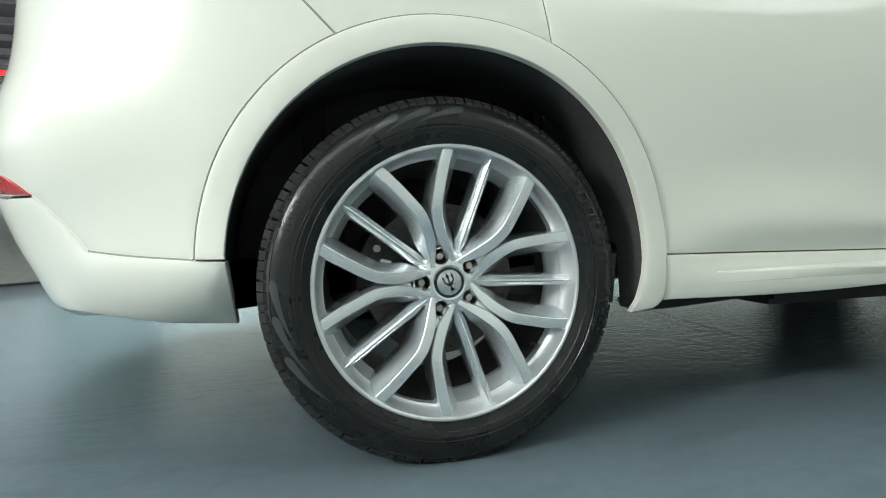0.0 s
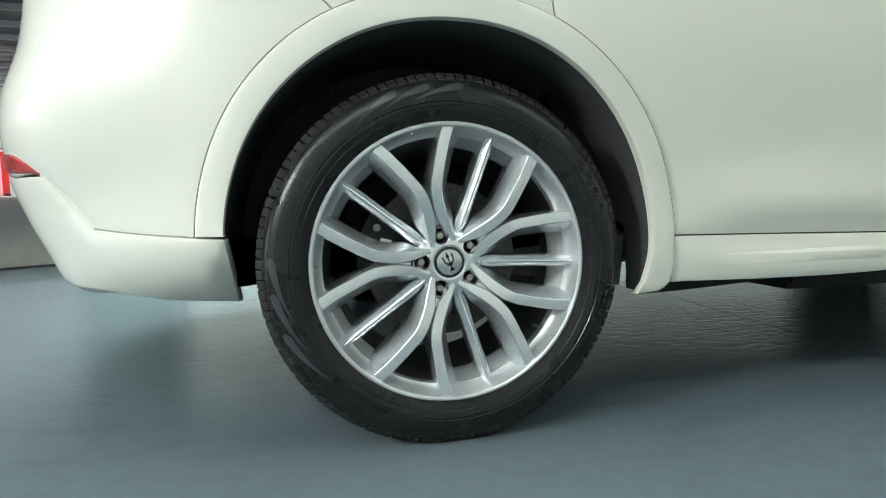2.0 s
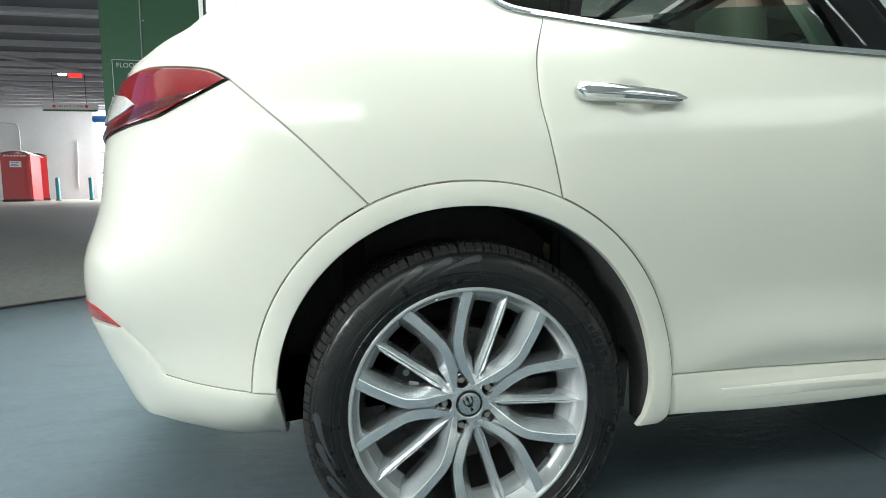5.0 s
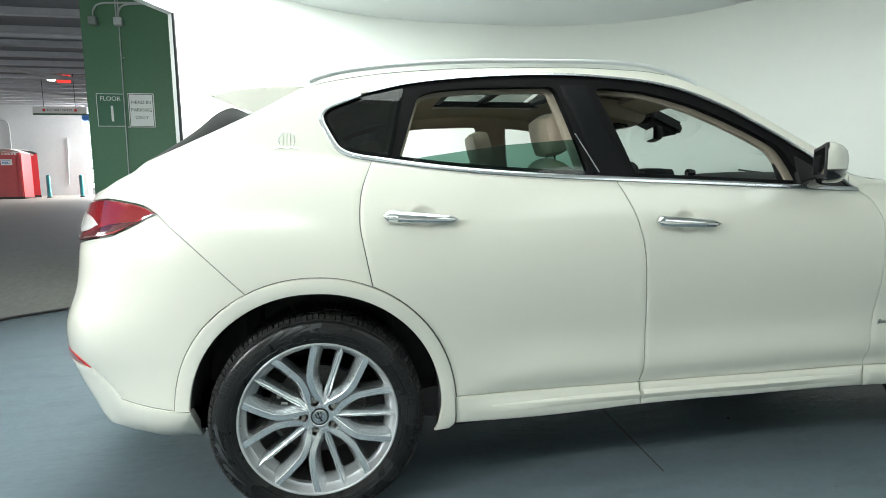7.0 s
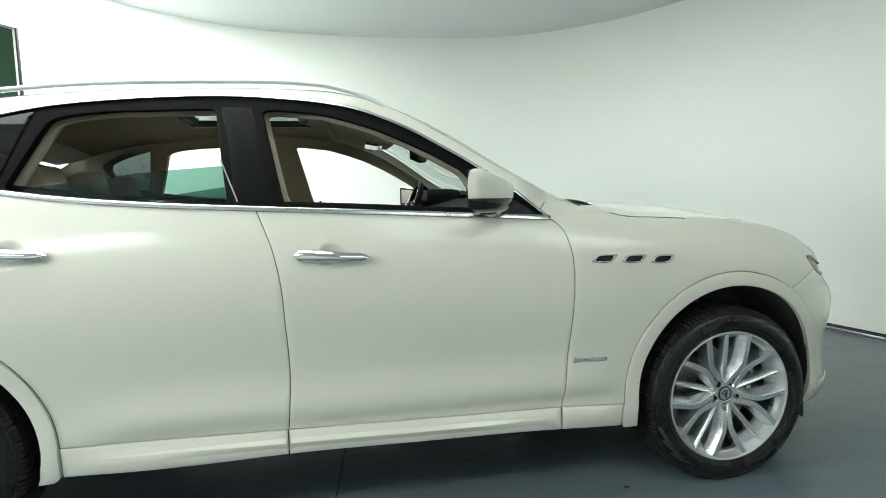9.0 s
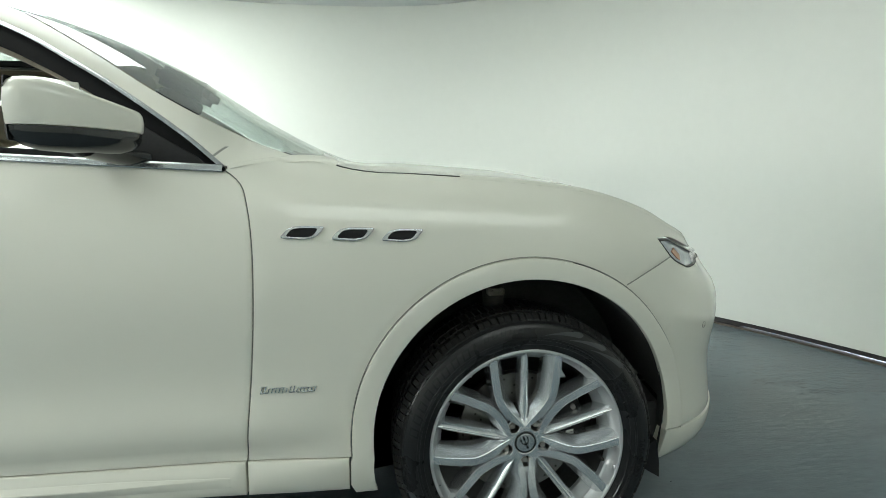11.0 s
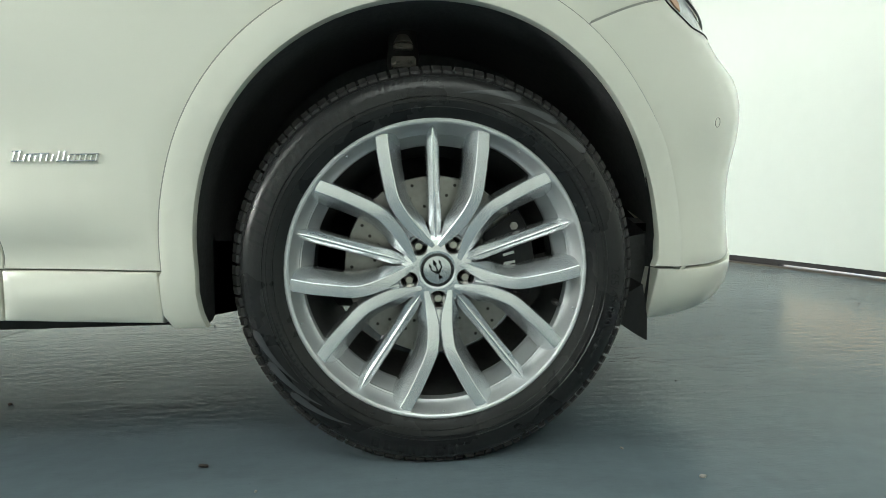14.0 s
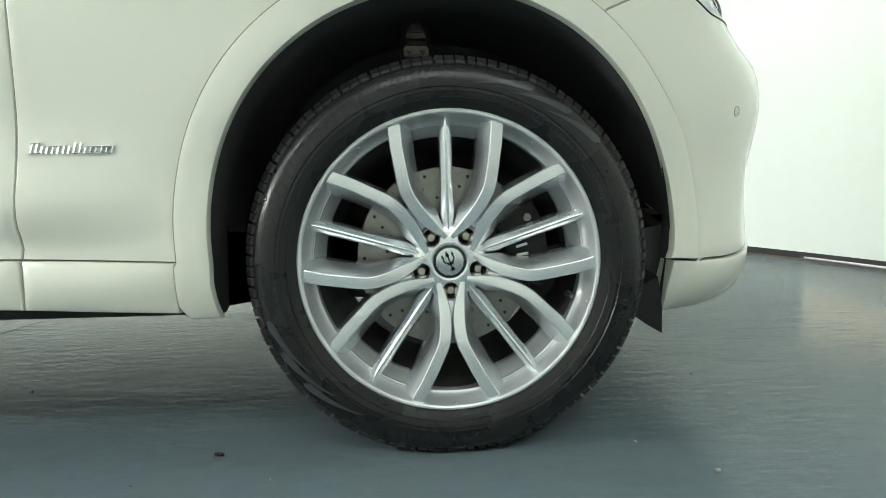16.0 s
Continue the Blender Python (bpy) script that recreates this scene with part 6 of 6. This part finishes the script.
gx = [-60, -30, -20, -14, -10, -8, -6, -5, -4, -3, -2, 0, 4, 12, 30, 60]
gy = [-60, -20, -5, 0, 2, 4, 4.4, 4.6, 4.8, 5, 5.3, 5.6, 6, 6.6, 7.3, 8, 10, 13, 17, 22, 28, 36, 60]
tagged(new("ground", grid("ground", [[(x, y, slope(x, y) if not (-3.5 < x < 5.2 and -4.2 < y < 4.1) else -0.04) for y in gy] for x in gx], CONCRETE, 60)), "worn pale concrete garage floor", kind="structure")
BOX_GREY = pbr("weathered_grey_box", (0.16, 0.18, 0.17), 0.6, var=0.2)
GY = 4.77           # face of the green pier
pier = new("wall_pier", boxes("wall_pier", [((-1.60, GY + 0.45, 2.1), (2.06, 0.9, 4.4))], GREEN, 0.02))
tagged(pier, "dark green painted concrete pier with signs", kind="structure")


def board(name, x0, x1, z0, z1, mat, y, label, cat, border=None):
    """A thin sign board with rounded corners and a raised border line."""
    cx, cz = (x0 + x1) / 2, (z0 + z1) / 2
    ob = tagged(empty(name, (cx, y, cz)), label, cat)
    part("plate", boxes("plate", [((cx, y - 0.004, cz), (x1 - x0, 0.008, z1 - z0))], mat, 0.003), ob)
    if border:
        w = 0.006
        part("border", boxes("border", [((cx, y - 0.0095, z1 - 0.012), (x1 - x0 - 0.02, 0.003, w)), ((cx, y - 0.0095, z0 + 0.012), (x1 - x0 - 0.02, 0.003, w)),
             ((x0 + 0.012, y - 0.0095, cz), (w, 0.003, z1 - z0 - 0.03)), ((x1 - 0.012, y - 0.0095, cz), (w, 0.003, z1 - z0 - 0.03))], border), ob)
    return ob


def write(ob, name, text, size, at, mat, squeeze=1.0):
    me = words(name, text, size, mat, 0.0008)
    me.transform(Matrix.Diagonal((squeeze, 1, 1, 1)))
    me.transform(Matrix.Translation(at))
    return part(name, me, ob)


s1 = board("floor_sign", -2.537, -2.236, 1.929, 2.304, SIGN_GREEN, GY, "green garage floor number sign on the pier", "sign", SIGN_WHITE)
write(s1, "lettering", "FLOOR", 0.065, (-2.386, GY - 0.0095, 2.239), SIGN_WHITE)
write(s1, "lettering", "1", 0.25, (-2.375, GY - 0.0095, 2.068), SIGN_WHITE)
s2 = board("parking_sign", -2.208, -1.939, 1.929, 2.304, SIGN_WHITE, GY, "white head-in parking sign on the pier", "sign", SIGN_DARK)
for k, t in enumerate(("HEAD IN", "PARKING", "ONLY")):
    write(s2, "lettering", t, 0.052, (-2.073, GY - 0.0095, 2.202 - 0.083 * k), SIGN_DARK)
for x, mat in ((-2.484, BOX_GREY), (-2.232, PLASTIC_GREY)):
    bx = tagged(empty("junction_box", (x, GY, 3.06)), "small square conduit box on the green pier", "junction box", group="boxes on the pier")
    part("body", boxes("body", [((x, GY - 0.03, 3.06), (0.085, 0.06, 0.085))], mat, 0.006), bx)
    part("cover", boxes("cover", [((x, GY - 0.062, 3.06), (0.076, 0.006, 0.076))], mat, 0.002), bx)
    part("conduit", tube("conduit", run([(x, GY - 0.02, 3.10), (x + 0.005, GY - 0.02, 3.17), (x + 0.05, GY - 0.02, 3.235), (x + 0.18, GY - 0.02, 3.26), (x + 0.5, GY - 0.02, 3.27)]), 0.010, PLASTIC_GREY, 8), bx)
for d in (-0.012, 0.014):
    tagged(new("conduit_pipe", tube("conduit_pipe", [(-2.245 + d, GY - 0.014, 3.10), (-2.250 + d, GY - 0.014, 4.2)], 0.007, PLASTIC_GREY, 8)), "thin grey conduit pipe up the green pier", "conduit", group="pier conduits")
tagged(new("conduit_pipe", tube("conduit_pipe", [(-2.235, GY - 0.012, 3.02), (-2.255, GY - 0.012, 1.5), (-2.265, GY - 0.012, 0.3)], 0.0062, PLASTIC_GREY, 8)), "thin grey conduit pipe down the green pier", "conduit", group="pier conduits")
for z in (2.68, 1.93):
    tagged(new("pipe_clip", boxes("pipe_clip", [((-2.215, GY - 0.012, z), (0.022, 0.016, 0.014))], PLASTIC_GREY, 0.003)), "small pale clip holding the conduit", "pipe clip", group="conduit clips")
upright("wall_edge_seal", [rim_of_room(WALL_END + 0.12 * i) for i in range(3)], 0.0, HEAD_Z, 0.02, BLACK_PLASTIC, "dark rubber seal at the end of the booth wall")

tagged(new("wall_far", boxes("wall_far", [((-28.3, 30.2, 4.0), (30.0, 0.4, 7.0))], BLOCKWALL, 0.02)), "pale painted concrete garage wall", kind="structure")
slab_rows = [[(x, y, 3.80 + 0.085 * (y - 4)) for x in (-60, -30, -18, -10, -5, -1.0)] for y in (3.0, 6, 10, 16, 22, 31)]
tagged(new("ceiling_garage", grid("ceiling_garage", slab_rows, SLAB)), "dark grey ribbed garage ceiling", kind="structure")
for k in range(16):
    y = 6.4 + 1.45 * k
    z = 3.80 + 0.085 * (y - 4)
    tagged(new("ceiling_beam", boxes("ceiling_beam", [((-20, y, z - 0.06), (38, 0.03, 0.12)), ((-20, y, z - 0.12), (38, 0.09, 0.016))], BEAM, 0.004)), "grey steel joist under the garage ceiling", "beam", group="garage beams")
for y0, y1, x0, x1 in ((6.5, 20, -9.5, -5.0), (9, 24, -14.5, -7.2), (8.0, 8.3, -14, -2), (14.0, 14.4, -20, -3)):
    za, zb = 3.45 + 0.085 * (y0 - 4), 3.45 + 0.085 * (y1 - 4)
    tagged(new("ceiling_pipe", tube("ceiling_pipe", [(x0, y0, za), (x1, y1, zb)], 0.045, BEAM, 8)), "thin sprinkler pipe under the garage ceiling", "pipe", group="sprinkler pipes")

dne = board("entry_sign", -8.72, -7.28, 3.59, 3.83, SIGN_WHITE, 16.0, "white do not enter sign hung from the ceiling", "sign")
part("band", boxes("band", [((-8.0, 15.99, 3.615), (1.44, 0.004, 0.05))], SIGN_GREEN), dne)
write(dne, "lettering", "DO NOT ENTER", 0.092, (-8.0, 15.99, 3.735), SIGN_DARK)
for x in (-8.42, -7.58):
    part("mark", lathe("mark", [(0.0, -0.004), (0.038, -0.004), (0.042, 0.0)], SIGN_RED, 20), dne, "", Matrix.Translation((x, 15.99, 3.735)))
    part("hanger", tube("hanger", [(x, 16.0, 3.83), (x, 16.0, 4.8)], 0.008, TRACK, 6), dne)
ex = tagged(empty("exit_sign", (-7.62, 15.5, 4.50)), "small red lit exit sign under the ceiling", "sign")
part("case", boxes("case", [((-7.60, 15.5, 4.54), (0.34, 0.08, 0.22))], glow("red_exit_glow", (0.9, 0.05, 0.04), 1.2), 0.01), ex)
part("lamp", boxes("lamp", [((-7.92, 15.5, 4.52), (0.20, 0.10, 0.09))], glow("emergency_lamp", (1.0, 0.97, 0.9), 5.0), 0.02), ex)
part("stem", tube("stem", [(-7.60, 15.5, 4.64), (-7.60, 15.5, 4.78)], 0.02, BEAM, 8), ex)


def toilet_cabin(at, turn):
    """A moulded portable toilet: ribbed walls, door, vents and a domed roof."""
    c = tagged(empty("portable_toilet", (0, 0, 0)), "red plastic portable toilet cabin in the garage", "toilet cabin", group="toilet cabins")
    part("shell", boxes("shell", [((0, 0, 1.05), (1.10, 1.15, 2.0))], PLASTIC_RED, 0.04), c)
    part("base", boxes("base", [((0, 0, 0.05), (1.16, 1.2, 0.10))], RUST, 0.02), c)
    part("door", boxes("door", [((0.02, -0.59, 1.02), (0.72, 0.03, 1.78))], PLASTIC_RED, 0.01), c)
    part("door_panel", boxes("door_panel", [((0.02, -0.612, 0.62), (0.52, 0.02, 0.62)), ((0.02, -0.612, 1.28), (0.52, 0.02, 0.30))], PLASTIC_RED, 0.008), c)
    part("notice", boxes("notice", [((0.02, -0.615, 1.62), (0.42, 0.01, 0.26))], SIGN_WHITE, 0.002), c, "white notice with blue bars")
    part("notice_bar", boxes("notice_bar", [((0.0, -0.622, 1.68), (0.30, 0.004, 0.03)), ((-0.03, -0.622, 1.61), (0.22, 0.004, 0.025)), ((0.0, -0.622, 1.56), (0.30, 0.004, 0.02))], BLUE), c)
    part("vent", boxes("vent", [((-0.36 + 0.12 * k, -0.585, 1.98), (0.09, 0.02, 0.05)) for k in range(7)], SIGN_WHITE, 0.004), c)
    rows = [[(x * 0.57, y * 0.59, 2.05 + 0.20 * (1 - abs(x) ** 2.5) * (1 - 0.3 * y * y)) for x in np.linspace(-1, 1, 13)] for y in np.linspace(-1, 1, 7)]
    part("roof", grid("roof", rows, SIGN_WHITE), c, "translucent white domed roof")
    c.matrix_basis = Matrix.Translation(at) @ Matrix.Rotation(radians(turn), 4, "Z")
    return c


toilet_cabin((-14.5, 25.6, slope(-15, 25)), 8)
toilet_cabin((-14.75, 26.9, slope(-14, 27)), 30)


def bollard(x, y):
    b = tagged(empty("bollard", (x, y, slope(x, y))), "teal painted steel bollard on the garage floor", "bollard", group="garage bollards")
    z = slope(x, y)
    part("post", tube("post", [(x, y, z), (x, y, z + 0.98), (x, y, z + 1.03), (x, y, z + 1.06)], [0.085, 0.085, 0.07, 0.02], TEAL, 18), b)
    part("sleeve", tube("sleeve", [(x, y, z), (x, y, z + 0.05)], [0.11, 0.10], RUST, 18), b)


bollard(-13.3, 26.0)
bollard(-12.0, 26.2)
tagged(new("wall_pipe", tube("wall_pipe", run([(-18.6, 29.95, 5.2), (-17.0, 29.95, 5.2), (-16.8, 29.95, 5.0), (-16.8, 29.95, 3.2)]), 0.03, PLASTIC_GREY, 8)), "grey conduit pipe on the pale garage wall", "conduit")
tagged(new("wall_pipe", tube("wall_pipe", [(-14.1, 29.95, 4.3), (-14.2, 29.95, 1.9)], 0.03, PLASTIC_GREY, 8)), "grey conduit pipe on the pale garage wall", "conduit")
bar = tagged(empty("clearance_bar", (-11.2, 26, 4.85)), "blue padded clearance bar hung across the exit", "clearance bar")
part("pad", tube("pad", [(-11.6, 26, 4.86), (-9.0, 26, 4.88)], 0.15, BLUE, 14), bar)
part("chain", tube("chain", [(-11.0, 26, 5.0), (-11.0, 26, 5.6)], 0.015, TRACK, 6), bar)

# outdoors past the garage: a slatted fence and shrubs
# A glowing sheet stands in for the white daylight past the exit.
sky_wall = new("backdrop", grid("backdrop", [[(x, 52, z) for x in (-40, -20, 0)] for z in (-1, 6, 14)], glow("daylight_sheet_glow", (0.95, 1.0, 1.0), 1.6)))
tagged(sky_wall, "glowing backdrop sheet for daylight beyond the garage exit", kind="structure")
fence = tagged(empty("metal_fence", (-11.5, 36, slope(-11, 36))), "pale slatted metal fence outside the garage", "fence")
for k in range(14):
    part("slat", boxes("slat", [((-13.5, 36, slope(-12, 36) + 0.15 + 0.22 * k), (7.0, 0.03, 0.06))], SIGN_WHITE), fence)
for x in (-16.9, -15, -13, -11, -10.1):
    part("post", boxes("post", [((x, 36.05, slope(-12, 36) + 1.6), (0.08, 0.08, 3.3))], PLASTIC_GREY), fence)
lv, lf = [], []
for i in range(900):
    x, y, z = -13 + rng.gauss(0, 2.6), 39 + rng.gauss(0, 0.7), slope(-12, 38) + abs(rng.gauss(0, 1.5))
    s, a = rng.uniform(0.06, 0.14), rng.uniform(0, 6.28)
    d, e = Vector((math.cos(a), rng.uniform(-0.5, 0.5), math.sin(a))) * s, Vector((-math.sin(a), rng.uniform(-0.5, 0.5), math.cos(a))) * s * 0.5
    k = len(lv)
    lv += [Vector((x, y, z)) - d, Vector((x, y, z)) + e, Vector((x, y, z)) + d, Vector((x, y, z)) - e]
    lf.append((k, k + 1, k + 2, k + 3))
hedge = bpy.data.meshes.new("shrubs")
hedge.from_pydata([tuple(v) for v in lv], [], lf)
hedge.materials.append(LEAF)
tagged(new("shrubs", hedge), "leafy green shrubs beyond the fence", "shrubs", kind="stuff")
